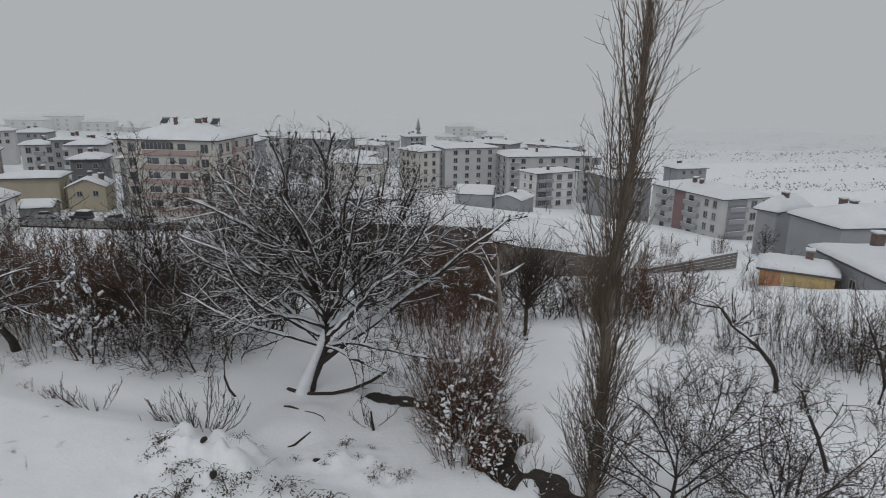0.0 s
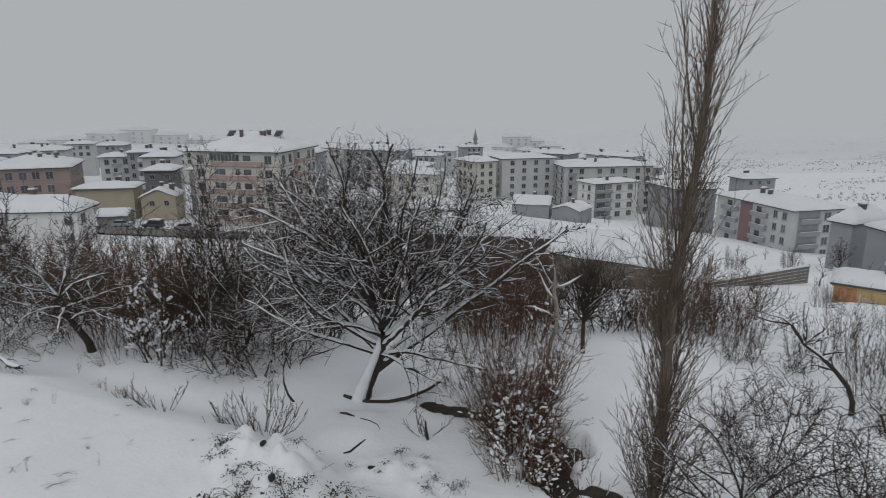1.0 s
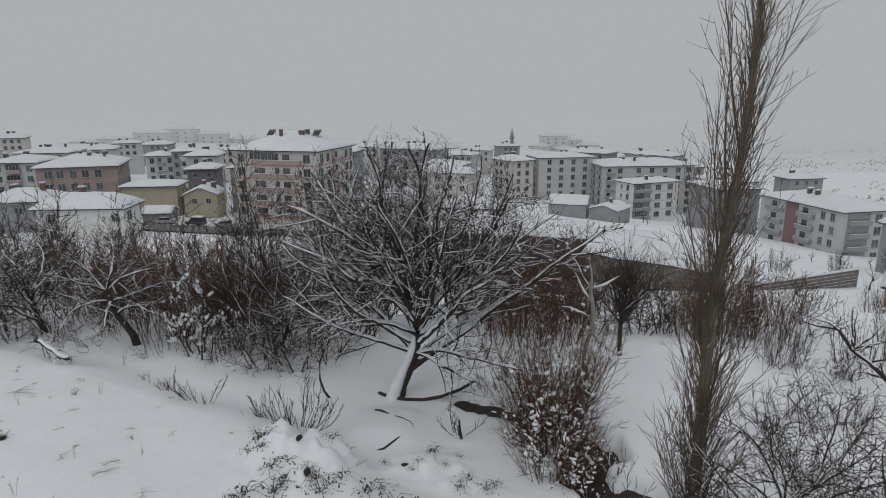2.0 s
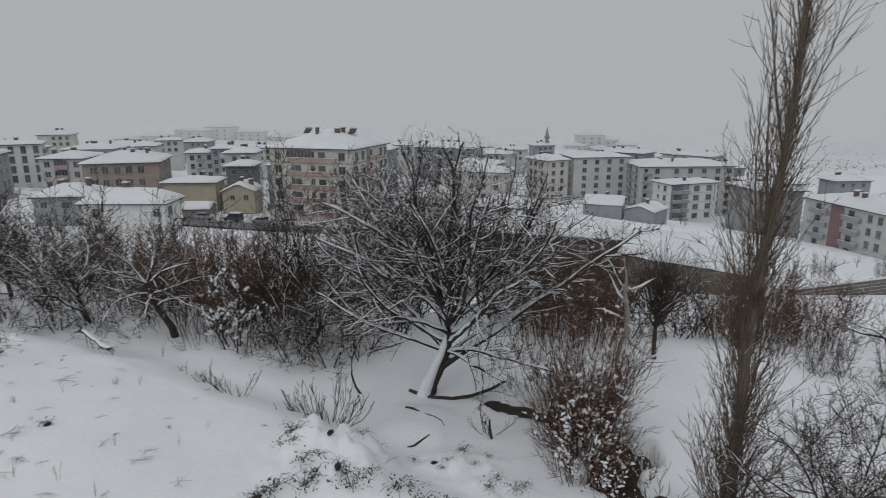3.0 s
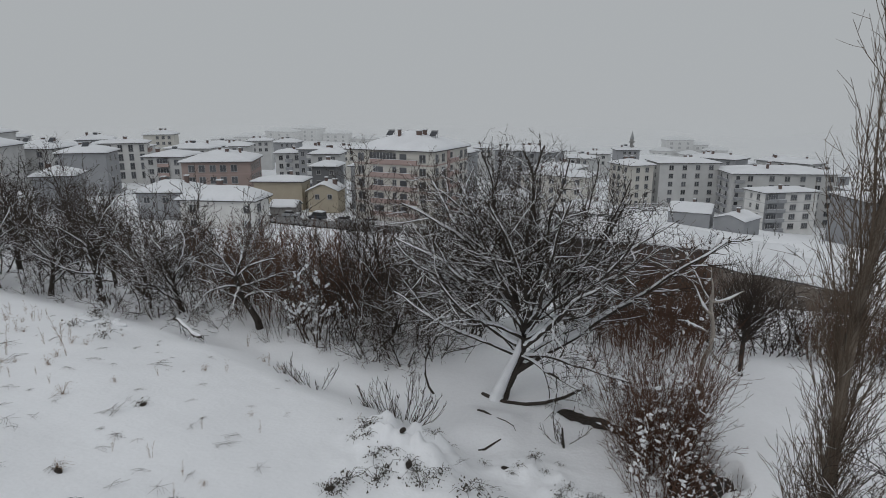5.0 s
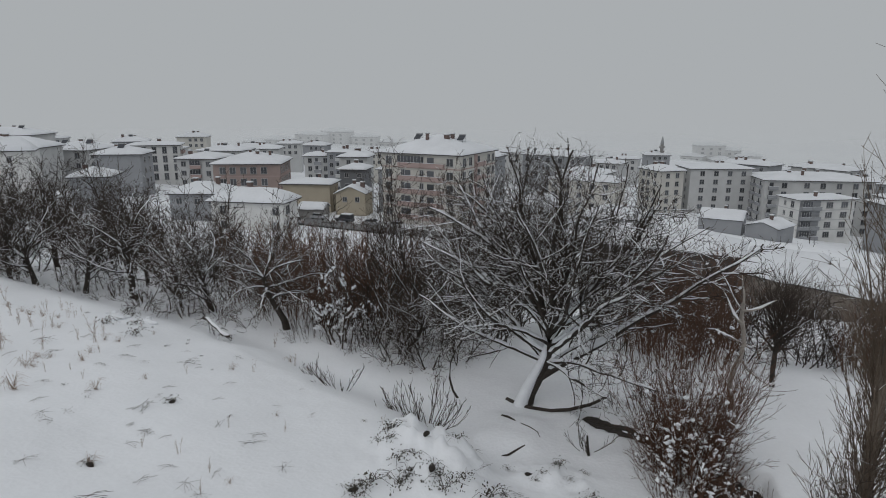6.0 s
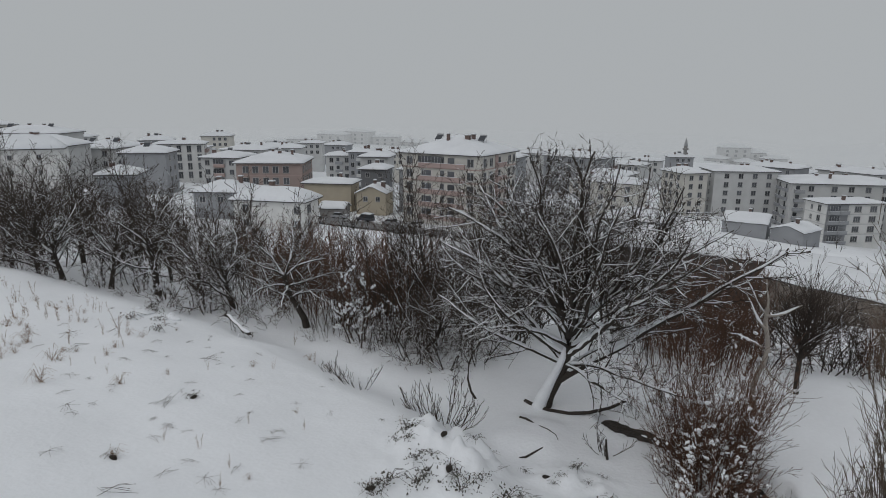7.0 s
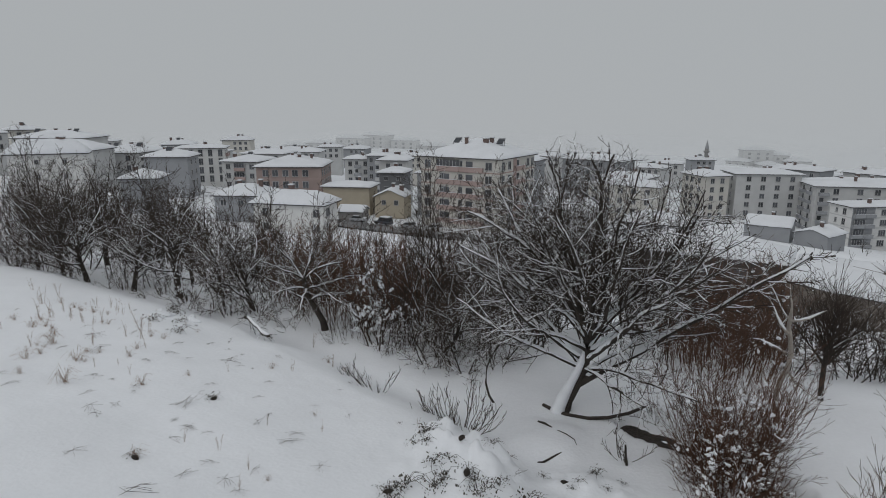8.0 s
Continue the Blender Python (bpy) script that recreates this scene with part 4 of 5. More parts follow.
    plant("dead_sedge", thicket(26 + k, h, n, 0.75, TWIG_BROWN, 0.05, 12, 0.7, 3.0, 0.12, 0.07, 0.009, 0.006, 0), x, y, "dense mat of dead brown stalks under the willow", "bush", group="winter thickets")


def broom(seed, height):
    """A low trunk that breaks into spreading arms full of upright shoots."""
    rnd = random.Random(seed)
    paths = []
    spec = [dict(wander=0.05, up=0.05, seg=0.25, tip=0.8),
            dict(wander=0.10, up=0.10, seg=0.25, count=16, **{"from": 0.70}, angle=36, spread=14, length=height * 0.42, rad=0.5, taper=0.1, tip=0.3),
            dict(wander=0.07, up=0.14, seg=0.3, count=8, per_m=7.5, **{"from": 0.12}, angle=38, spread=14, length=height * 0.33, rad=0.45, taper=0.2, tip=0.4, min=0.009),
            dict(wander=0.08, up=0.10, seg=0.3, count=4, per_m=3.6, **{"from": 0.15}, angle=32, spread=12, length=0.42, rel=True, rad=0.6, taper=0.3, tip=0.5, min=0.0062)]
    grow(rnd, Vector((0, 0, 0)), Vector((-0.12, 0, 1)), height * 0.34, 0.095, 0, spec, paths)
    return tree_meshes("tree", paths, 1, BARK, TWIG, 0.16, rnd=rnd)


plant("fruit_tree", broom(31, 5.6), 3.4, 23.2, "small upright bare fruit tree in the snow")

# tussocks along the water
for k, (x, y, h) in enumerate(((2.35, 16.7, 0.7), (2.4, 15.6, 0.8), (2.75, 14.5, 0.7), (1.55, 14.3, 0.6), (3.3, 13.8, 0.6), (-0.6, 18.4, 0.8), (-1.5, 19.9, 0.9))):
    plant("sedge_tussock", thicket(70 + k, h, 34, 0.34, TWIG_BROWN if k % 2 else TWIG, 0.2, 12, 0.8, 4.0, 0.14, 0.05, 0.007, 0.005, 0), x, y, "dark brown tussock of dead stalks at the water", "bush", group="winter thickets")

# a broken pale trunk with a few crooked arms
rnd = random.Random(8)
paths = [([Vector((0.02 * i + 0.11 * math.sin(i * 1.15), 0.02 * i, 0.42 * i)) for i in range(11)], [0.10 - 0.004 * i for i in range(11)], 0)]
S = [None, dict(wander=0.2, up=0.02, seg=0.25, tip=0.3), dict(wander=0.2, up=0.02, seg=0.2, count=4, per_m=3.0, **{"from": 0.2}, angle=45, spread=15, length=0.5, rel=True, rad=0.5, tip=0.5, min=0.009)]
for d, ln, r, h in (((-1, 0, 0.6), 1.2, 0.05, 3.6), ((1, -0.2, 0.5), 1.0, 0.05, 4.0), ((0.2, 0.3, 1), 0.9, 0.04, 4.2), ((0.7, 0, -0.7), 1.4, 0.035, 2.6), ((-0.8, 0.2, 0.1), 1.0, 0.04, 3.0), ((-0.5, 0.3, 0.8), 1.4, 0.03, 4.0)):
    grow(rnd, Vector((0.1, 0.1, h)), Vector(d), ln, r, 1, S, paths)
plant("broken_tree", tree_meshes("snag", paths, 1, BARK_PALE, TWIG, 0.8, rnd=rnd), 1.75, 19.6, "pale broken trunk with crooked snow-capped arms")

# tree kinds that repeat along the orchard's edge
KIND = {
    "tall": many_stems(41, 8.4, 2.5, 8, 0.0078, 0.74, 0.30, TWIG, 18, 0.05, 0.09, 0.12, 0.036, 0.8),
    "back": many_stems(47, 7.6, 2.6, 6, 0.0135, 0.74, 0.25, TWIG, 20, 0.05, 0.09, 0.12, 0.036, 0.9, levels=3),
    "low grey": many_stems(48, 4.8, 2.4, 7, 0.0135, 0.72, 0.60, TWIG_GREY, 44, 0.02, 0.13, 0.04, 0.028, 0.9, levels=3),
    "low dark": many_stems(49, 5.2, 2.4, 7, 0.0130, 0.74, 0.42, TWIG, 38, 0.03, 0.12, 0.06, 0.028, 0.9, levels=3),
    "dark": many_stems(42, 5.5, 2.4, 7, 0.0078, 0.84, 0.44, TWIG, 38, 0.03, 0.12, 0.06, 0.030, 0.9),
    "grey": many_stems(43, 4.8, 2.5, 7, 0.0075, 0.84, 0.70, TWIG_GREY, 46, 0.01, 0.13, 0.02, 0.028, 0.9),
    "brown": thicket(44, 4.4, 46, 1.6, TWIG_BROWN, 0.05, 0, 0.16, 3.4, 0.04, 0.1, 0.014, 0.0082, 2.0),
    "laden": many_stems(45, 2.9, 1.5, 10, 0.012, 0.62, 0.80, TWIG_GREY, 34, 0.08, 0.08, 0.25, 0.036, 0.5, 120, 0.10, levels=3),
    "fine": thicket(46, 2.8, 34, 1.1, TWIG_GREY, 0.10, 0, 0.22, 2.0, 0.03, 0.1, 0.010, 0.007, 0),
    "fruit": broad_tree(51, [(0, 0, 0), (0.05, 0, 0.4), (0.14, 0, 0.8), (0.24, 0, 1.2), (0.3, 0, 1.6), (0.32, 0, 1.9)], 0.15,
                        [(2, 10, 62, 3.2, 0.074), (3, 190, 58, 2.8, 0.056), (3, 320, 60, 2.6, 0.052), (4, 30, 44, 3.2, 0.063), (4, 150, 46, 3.0, 0.059), (4, 255, 50, 2.8, 0.048), (5, 0, 22, 3.2, 0.059), (5, 100, 30, 3.0, 0.052), (5, 200, 26, 3.2, 0.052), (5, 300, 36, 3.0, 0.048), (3, 90, 66, 2.8, 0.044)],
                        ((0.2, 0, 2.9), (2.8, 2.5, 2.6)), 0.0082, 1.2, 0.74, wander=0.13, up=0.02),
    "crook": broad_tree(52, [(0, 0, 0), (-0.1, 0, 0.5), (-0.4, 0, 0.95), (-0.75, 0, 1.4), (-0.95, 0, 1.9), (-1.05, 0, 2.3)], 0.145,
                        [(3, 185, 74, 2.8, 0.052), (3, 350, 66, 2.8, 0.056), (4, 20, 62, 3.0, 0.056), (4, 160, 62, 3.0, 0.056), (4, 230, 66, 2.7, 0.044), (4, 300, 70, 2.6, 0.044), (5, 0, 46, 2.9, 0.052), (5, 120, 40, 2.8, 0.048), (5, 190, 40, 2.9, 0.052), (5, 270, 36, 2.8, 0.044), (5, 60, 15, 2.6, 0.044), (3, 80, 70, 2.6, 0.044)],
                        ((-0.9, 0, 2.9), (2.9, 2.5, 2.6)), 0.0090, 1.3, 0.95, twig=TWIG_GREY, wander=0.12, up=-0.03, lift=0.08),
    "yard": orchard(54, 4.6, (0.0, 0.0), TWIG, 0.5, 0.55, 40, 0, 0.10, BARK, 0.018),
    "vase": broad_tree(53, [(0, 0, 0), (0.05, 0, 0.5), (0.0, 0, 1.0), (0.1, 0, 1.5), (0.15, 0, 2.0)], 0.13,
                       [(1, 200, 60, 2.6, 0.037), (2, 20, 50, 3.2, 0.052), (2, 140, 48, 3.2, 0.052), (2, 260, 50, 3.2, 0.044), (3, 330, 36, 3.8, 0.052), (3, 80, 36, 3.8, 0.048), (3, 200, 34, 3.8, 0.052), (4, 20, 18, 4.2, 0.052), (4, 140, 20, 4.2, 0.048), (4, 270, 16, 4.2, 0.048)],
                       ((0.1, 0, 3.4), (2.7, 2.5, 3.4)), 0.0088, 1.15, 0.45, wander=0.10, up=0.03),
}
LABEL = {
    "yard": ("yard_tree", "small bare yard tree between snowy houses", "tree"),
    "back": ("bare_tree", "tall many-stemmed bare tree at the foot of the slope", "tree"),
    "tall": ("bare_tree", "tall many-stemmed bare dark tree behind the orchard", "tree"), "dark": ("thicket", "dense dark bare thicket with snow on its twigs", "bush"),
    "grey": ("thicket", "grey tangled bare thicket powdered with snow", "bush"), "brown": ("thicket", "reddish brown thicket of upright bare shoots", "bush"),
    "laden": ("snowy_bush", "crooked bush heaped with clumps of snow", "bush"), "fine": ("shrub", "shrub of fine upright bare shoots in snow", "bush"),
    "fruit": ("fruit_tree", "crooked bare fruit tree with snow-lined branches", "tree"), "crook": ("fruit_tree", "leaning bare fruit tree heavily laden with snow", "tree"),
    "vase": ("bare_tree", "upright bare tree with dark branching crown", "tree"),
}
def row(kind, *spots):
    """Plants of one kind, each at (x, y, scale, turn)."""
    n, text, cat = LABEL[kind]
    for x, y, scale, turn in spots:
        scale *= 0.88 if x < -27 and y < 45 else 1.0
        mesh = KIND["low " + kind] if kind in ("dark", "grey") and (scale < 0.7 or y > 28) else KIND[kind]
        plant(n, mesh, x, y, text, cat, turn, "bare trees of the orchard edge" if cat == "tree" else "winter thickets", scale=scale)


row("vase", (-34.3, 21.6, 1.22, 10), (-38.2, 22.6, 1.16, 80), (-36.5, 26.0, 1.28, 200), (-28.5, 25.5, 1.04, 40), (52.0, 97.0, 0.9, 0), (71.0, 112.0, 1.1, 20))
row("tall", (-41.0, 25.0, 1.22, 0), (-32.5, 27.0, 1.16, 60), (-11.3, 24.2, 1.02, 0), (-9.6, 24.4, 0.96, 130), (-12.9, 24.0, 0.84, 250), (-7.4, 24.0, 0.92, 40), (-5.2, 27.5, 0.85, 320))
row("back", (-47.0, 30.0, 1.28, 140), (-38.0, 31.0, 1.22, 200), (-26.0, 29.0, 0.98, 90))
row("dark", (-31.9, 23.5, 1.4, 0), (-35.6, 24.0, 1.52, 120), (-29.3, 24.2, 1.22, 60), (-24.8, 24.6, 1.28, 210), (-21.9, 24.8, 0.9, 300), (-11.3, 22.6, 0.95, 30), (-9.7, 22.9, 1.0, 160), (-8.2, 25.2, 1.1, 280), (-6.8, 26.6, 1.0, 100), (-4.4, 30.0, 1.0, 220), (-3.2, 31.0, 1.0, 20), (2.2, 31.5, 1.0, 140))
row("dark", (-0.6, 32.5, 1.05, 10), (5.6, 28.4, 0.85, 50), (7.6, 30.0, 0.95, 250), (11.5, 32.5, 0.85, 90), (14.4, 35.4, 0.85, 190), (-40.5, 22.6, 1.34, 250), (56.0, 120.0, 0.8, 10))
row("fruit", (-29.8, 22.6, 1.05, 60), (-32.8, 22.0, 1.1, 200), (-21.2, 22.6, 0.9, 250), (-26.5, 22.8, 1.24, 150))
row("grey", (-23.3, 22.3, 1.16, 0), (-20.6, 22.3, 0.90, 100), (-18.3, 23.4, 0.95, 170), (-10.4, 20.6, 0.62, 200), (-8.6, 20.4, 0.60, 20), (-45.0, 25.0, 1.46, 20), (13.0, 19.9, 0.55, 10), (15.0, 21.4, 0.5, 170), (17.0, 20.8, 0.6, 60), (10.6, 21.6, 0.38, 0), (21.0, 37.0, 0.55, 0), (30.0, 72.0, 0.7, 20))
row("grey", (60.0, 108.0, 0.9, 50))
row("crook", (-23.8, 23.0, 0.95, 140), (-10.2, 21.6, 0.62, 200), (-16.3, 21.9, 1.02, 0))
row("fine", (-15.1, 22.0, 0.9, 0), (13.0, 20.9, 0.8, 90), (15.4, 20.6, 1.05, 270), (16.9, 21.6, 1.1, 20), (17.8, 22.4, 1.1, 120), (9.4, 23.9, 0.75, 0), (12.9, 24.6, 0.9, 60), (19.4, 30.6, 0.8, 200), (11.0, 26.5, 0.7, 10), (16.0, 28.0, 0.8, 40))
row("fine", (22.5, 43.0, 0.8, 0), (18.0, 41.0, 0.7, 90), (27.0, 50.0, 0.8, 90), (44.0, 95.0, 1.1, 10), (38.0, 100.0, 1.2, 80), (48.0, 104.0, 1.2, 160), (34.0, 90.0, 1.3, 10))
row("laden", (-13.3, 21.5, 1.05, 20), (-15.0, 23.0, 0.8, 200))
row("brown", (-17.2, 23.6, 0.92, 0), (-14.6, 23.5, 0.95, 90), (-19.4, 24.6, 0.95, 180), (-12.4, 24.4, 0.95, 270), (-20.5, 27.5, 1.0, 30), (-16.0, 26.0, 1.05, 130), (-13.6, 26.6, 1.05, 40), (-1.6, 28.6, 0.95, 60), (1.4, 29.0, 0.9, 10), (9.2, 30.0, 0.9, 0), (7.4, 27.6, 0.7, 310))
row("back", (-50.0, 36.0, 1.3, 0), (-44.0, 37.0, 1.3, 80), (-38.0, 38.0, 1.2, 160), (-32.0, 36.0, 1.15, 240), (-27.0, 37.0, 1.05, 320), (-22.0, 35.0, 0.95, 30), (-55.0, 40.0, 1.4, 110), (-60.0, 34.0, 1.3, 20))
row("dark", (-44.0, 33.0, 1.5, 0), (-35.5, 33.0, 1.4, 200), (-28.0, 31.0, 1.2, 300), (20.0, 97.0, 0.7, 0), (24.0, 99.0, 0.75, 100), (28.0, 97.5, 0.7, 210))
row("grey", (-32.0, 21.3, 0.45, 60), (-28.0, 22.0, 0.5, 120), (-23.0, 21.4, 0.42, 240), (-19.5, 21.2, 0.5, 300), (-18.0, 21.3, 0.45, 0), (-15.0, 21.0, 0.32, 60), (-12.6, 21.2, 0.4, 120))
row("laden", (-22.0, 21.7, 0.6, 0), (-25.6, 22.4, 0.65, 100), (-12.2, 21.9, 0.7, 200), (-28.0, 23.0, 0.7, 10), (-30.4, 22.4, 0.6, 30))

row("fine", (14.2, 22.2, 0.9, 30), (15.8, 21.9, 0.95, 150), (17.2, 20.6, 1.0, 250), (18.4, 21.6, 1.0, 330), (16.2, 23.2, 0.9, 80), (14.0, 24.0, 0.8, 200))
row("brown", (-0.4, 27.4, 1.0, 300), (0.8, 33.0, 1.15, 80), (10.8, 29.4, 0.85, 180))
row("dark", (4.2, 33.0, 1.1, 200), (9.0, 33.0, 1.0, 310), (-21.5, 28.5, 1.0, 10), (-18.5, 28.4, 1.0, 60), (-15.2, 28.6, 1.0, 110), (-12.2, 28.3, 1.0, 200), (-9.4, 28.2, 1.0, 250), (-24.4, 28.3, 1.05, 290), (-6.6, 28.8, 1.0, 320), (1.2, 27.0, 0.7, 75), (-2.6, 26.2, 0.8, 15), (8.6, 25.6, 0.5, 60), (11.6, 23.0, 0.42, 100), (12.0, 18.2, 0.42, 330), (13.8, 17.2, 0.4, 45))

row("grey", (4.6, 30.2, 0.85, 20), (6.6, 31.4, 0.9, 90), (8.8, 28.6, 0.8, 200), (10.6, 31.6, 0.85, 300), (3.0, 28.6, 0.75, 150), (13.2, 30.4, 0.8, 250), (17.0, 25.4, 0.5, 30), (19.0, 23.8, 0.5, 140))

row("grey", (-33.5, 21.3, 0.8, 30), (-36.6, 22.0, 0.85, 120), (-39.6, 22.5, 0.9, 210), (-30.6, 21.5, 0.72, 300), (-42.6, 23.2, 0.95, 70), (-24.6, 21.6, 0.6, 160), (-20.2, 21.5, 0.55, 250))

row("dark", (4.8, 27.0, 0.75, 30), (6.0, 29.0, 0.8, 160), (2.6, 26.6, 0.7, 250))
row("dark", (10.0, 84.0, 0.6, 0), (12.5, 86.0, 0.65, 70), (20.5, 83.0, 0.6, 140), (23.0, 80.0, 0.55, 210), (26.0, 78.0, 0.55, 280))
row("dark", (-11.7, 21.5, 0.78, 40), (-10.3, 21.1, 0.74, 130), (-9.0, 20.9, 0.70, 220), (-8.0, 21.6, 0.74, 310))

# yard trees among the houses
rnd = random.Random(29)
count = 0
while count < 75:
    az, far = radians(rnd.uniform(-58, 34)), rnd.uniform(78, 215)
    x, y = far * math.sin(az), far * math.cos(az)
    if y < 70 or not free_of_houses(x, y, 2.5) or (110 < y < 124 and x < 15):
        continue
    row("yard", (x, y, rnd.uniform(0.6, 1.15), rnd.uniform(0, 360)))
    count += 1

row("yard", (50.0, 118.0, 0.7, 0), (54.0, 116.0, 0.8, 50), (58.0, 114.0, 0.7, 100), (46.0, 121.0, 0.7, 150), (62.0, 112.0, 0.8, 200), (67.0, 110.0, 0.7, 250), (6.5, 92.0, 1.0, 20), (9.0, 97.0, 1.1, 110), (12.0, 93.5, 0.9, 200), (15.5, 98.0, 1.0, 300), (3.0, 96.0, 1.0, 60), (21.0, 95.0, 0.9, 150), (24.5, 92.0, 0.8, 250), (28.0, 90.0, 0.8, 80))

# near trees on the garden side
GARDEN = [(1, 10, 62, 3.1, 0.030), (1, 130, 58, 3.0, 0.028), (1, 250, 60, 2.8, 0.026), (1, 190, 66, 3.0, 0.026), (1, 340, 66, 3.0, 0.028), (2, 330, 48, 3.2, 0.030), (2, 60, 46, 3.1, 0.030), (2, 190, 46, 3.1, 0.030), (3, 15, 28, 3.1, 0.032), (3, 120, 30, 3.0, 0.030), (3, 230, 24, 3.1, 0.030), (3, 300, 38, 3.0, 0.028), (3, 180, 52, 3.0, 0.026), (3, 0, 54, 3.2, 0.028)]
plant("garden_tree", broad_tree(61, [(0, 0, -0.3), (0, 0.05, 0.2), (0.05, 0.1, 0.6), (0.1, 0.15, 1.0)], 0.060, GARDEN, ((0.3, 0.5, 2.3), (2.6, 2.2, 2.2)), 0.0062, 1.35, 0.32, twig=TWIG, wander=0.10, up=0.015), 5.6, 12.9, "dark bare garden tree with a wide tangled crown")
plant("garden_tree", broad_tree(62, [(0, 0, -0.3), (0, 0.05, 0.2), (-0.05, 0.1, 0.6), (0.1, 0.2, 0.9)], 0.060, GARDEN, ((0.4, 0.5, 2.0), (2.6, 2.1, 2.0)), 0.0062, 1.35, 0.32, twig=TWIG, wander=0.10, up=0.015), 7.4, 11.4, "low spreading bare garden tree")


row("dark", (9.2, 23.3, 0.32, 0), (10.2, 23.6, 0.34, 70), (11.1, 23.0, 0.3, 140), (14.4, 21.8, 0.5, 200), (15.4, 21.3, 0.42, 280), (7.3, 18.4, 0.45, 40), (8.5, 19.2, 0.5, 130), (9.7, 18.8, 0.42, 220), (6.9, 16.6, 0.4, 10))


def leaning(name, label, points, radius, seed, bark=BARK, arms=6, snow=0.8):
    """A crooked stem that leans, with a few twiggy arms near its head."""
    rnd = random.Random(seed)
    pts = [Vector(p) for p in points]
    n = len(pts)
    paths = [(pts, [radius * (1 - 0.5 * i / (n - 1)) for i in range(n)], 0)]
    for k in range(arms):
        i = rnd.randrange(n // 2, n)
        grow(rnd, pts[i], Vector((rnd.gauss(0, 1), rnd.gauss(0, 0.6), rnd.uniform(0, 1))), rnd.uniform(0.6, 1.5), radius * 0.35, 1, S, paths)
    return tree_meshes(name, paths, 1, bark, TWIG, snow, rnd=rnd)


plant("leaning_tree", leaning("lean", "", ((0, 0, 0), (-0.05, 0, 0.6), (-0.2, 0.1, 1.05), (-0.6, 0.25, 1.55), (-1.05, 0.4, 2.0), (-1.5, 0.6, 2.3), (-1.9, 0.8, 2.9)), 0.095, 4, arms=16), 11.6, 19.5, "dark leaning tree with a snow-lined crooked trunk")
plant("leaning_tree", leaning("lean", "", ((0, 0, 0), (0.1, 0, 0.8), (-0.1, 0, 1.5), (-0.3, 0.1, 2.0), (-0.6, 0.2, 2.7)), 0.07, 5, BARK, 7), 14.6, 18.7, "short crooked fruit tree with snow in its fork")
plant("bare_pole", leaning("pole", "", ((0, 0, 0), (-0.15, 0.08, 0.5), (-0.35, 0.2, 1.1), (-0.6, 0.4, 1.7), (-0.8, 0.5, 2.3)), 0.065, 6, BARK, 5, 0.5), 10.6, 14.8, "thin leaning dead trunk standing in deep snow")
plant("bent_sapling", leaning("sapling", "", ((0, 0, 0), (-0.25, 0, 0.35), (-0.38, 0, 0.8), (-0.35, 0, 1.4), (-0.1, 0, 2.0), (0.25, 0, 2.5)), 0.045, 7, BARK, 8, 0.9), -6.76, 18.6, "thin bent sapling with a snow-capped crook")


# ---- glowing sheets painted as haze over the valley, behind the town ----
def haze_glow_material(low, high):
    """Glowing, part-clear sheet imitating snow-filled air, thickening upwards from low to high."""
    m = bpy.data.materials.new("glowing_haze")
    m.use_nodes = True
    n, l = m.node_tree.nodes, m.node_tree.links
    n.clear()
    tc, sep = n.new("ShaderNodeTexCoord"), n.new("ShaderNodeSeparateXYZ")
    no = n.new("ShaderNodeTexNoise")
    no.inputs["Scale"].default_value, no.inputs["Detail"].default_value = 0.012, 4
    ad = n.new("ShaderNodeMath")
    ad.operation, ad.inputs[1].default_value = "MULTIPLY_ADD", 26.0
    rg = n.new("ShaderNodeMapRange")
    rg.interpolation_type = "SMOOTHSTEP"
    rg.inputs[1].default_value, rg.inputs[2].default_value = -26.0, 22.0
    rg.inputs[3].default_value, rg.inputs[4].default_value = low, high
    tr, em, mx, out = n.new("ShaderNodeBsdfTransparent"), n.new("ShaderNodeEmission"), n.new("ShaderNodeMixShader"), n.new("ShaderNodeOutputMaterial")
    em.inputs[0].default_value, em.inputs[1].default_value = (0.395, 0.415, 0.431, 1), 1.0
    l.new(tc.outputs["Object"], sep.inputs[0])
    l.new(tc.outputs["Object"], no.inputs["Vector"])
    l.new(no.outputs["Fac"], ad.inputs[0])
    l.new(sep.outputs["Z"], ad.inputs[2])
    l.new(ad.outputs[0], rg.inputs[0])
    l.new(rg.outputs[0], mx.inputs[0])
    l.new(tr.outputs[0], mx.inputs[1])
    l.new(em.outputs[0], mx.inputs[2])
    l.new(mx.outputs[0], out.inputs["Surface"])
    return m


# four see-through arcs that emit sky grey as painted haze
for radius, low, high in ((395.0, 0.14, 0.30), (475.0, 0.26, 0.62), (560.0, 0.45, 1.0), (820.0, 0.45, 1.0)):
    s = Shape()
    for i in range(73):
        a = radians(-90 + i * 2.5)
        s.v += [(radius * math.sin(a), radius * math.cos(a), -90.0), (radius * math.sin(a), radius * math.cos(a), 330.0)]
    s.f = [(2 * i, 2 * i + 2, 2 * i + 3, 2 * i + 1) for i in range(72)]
    tagged(new("backdrop", s.mesh("backdrop", haze_glow_material(low, high), True)), "pale grey glowing sheet painted as haze closing off the valley", "mist", kind="structure")


# ---- beyond the town ----
def far_block(x, y, w, d, h, z, seed):
    ob = thing("apartment_building", x, y, z - h, random.Random(seed).uniform(-20, 20), "pale distant apartment block lost in snow mist", "building", "distant blocks")
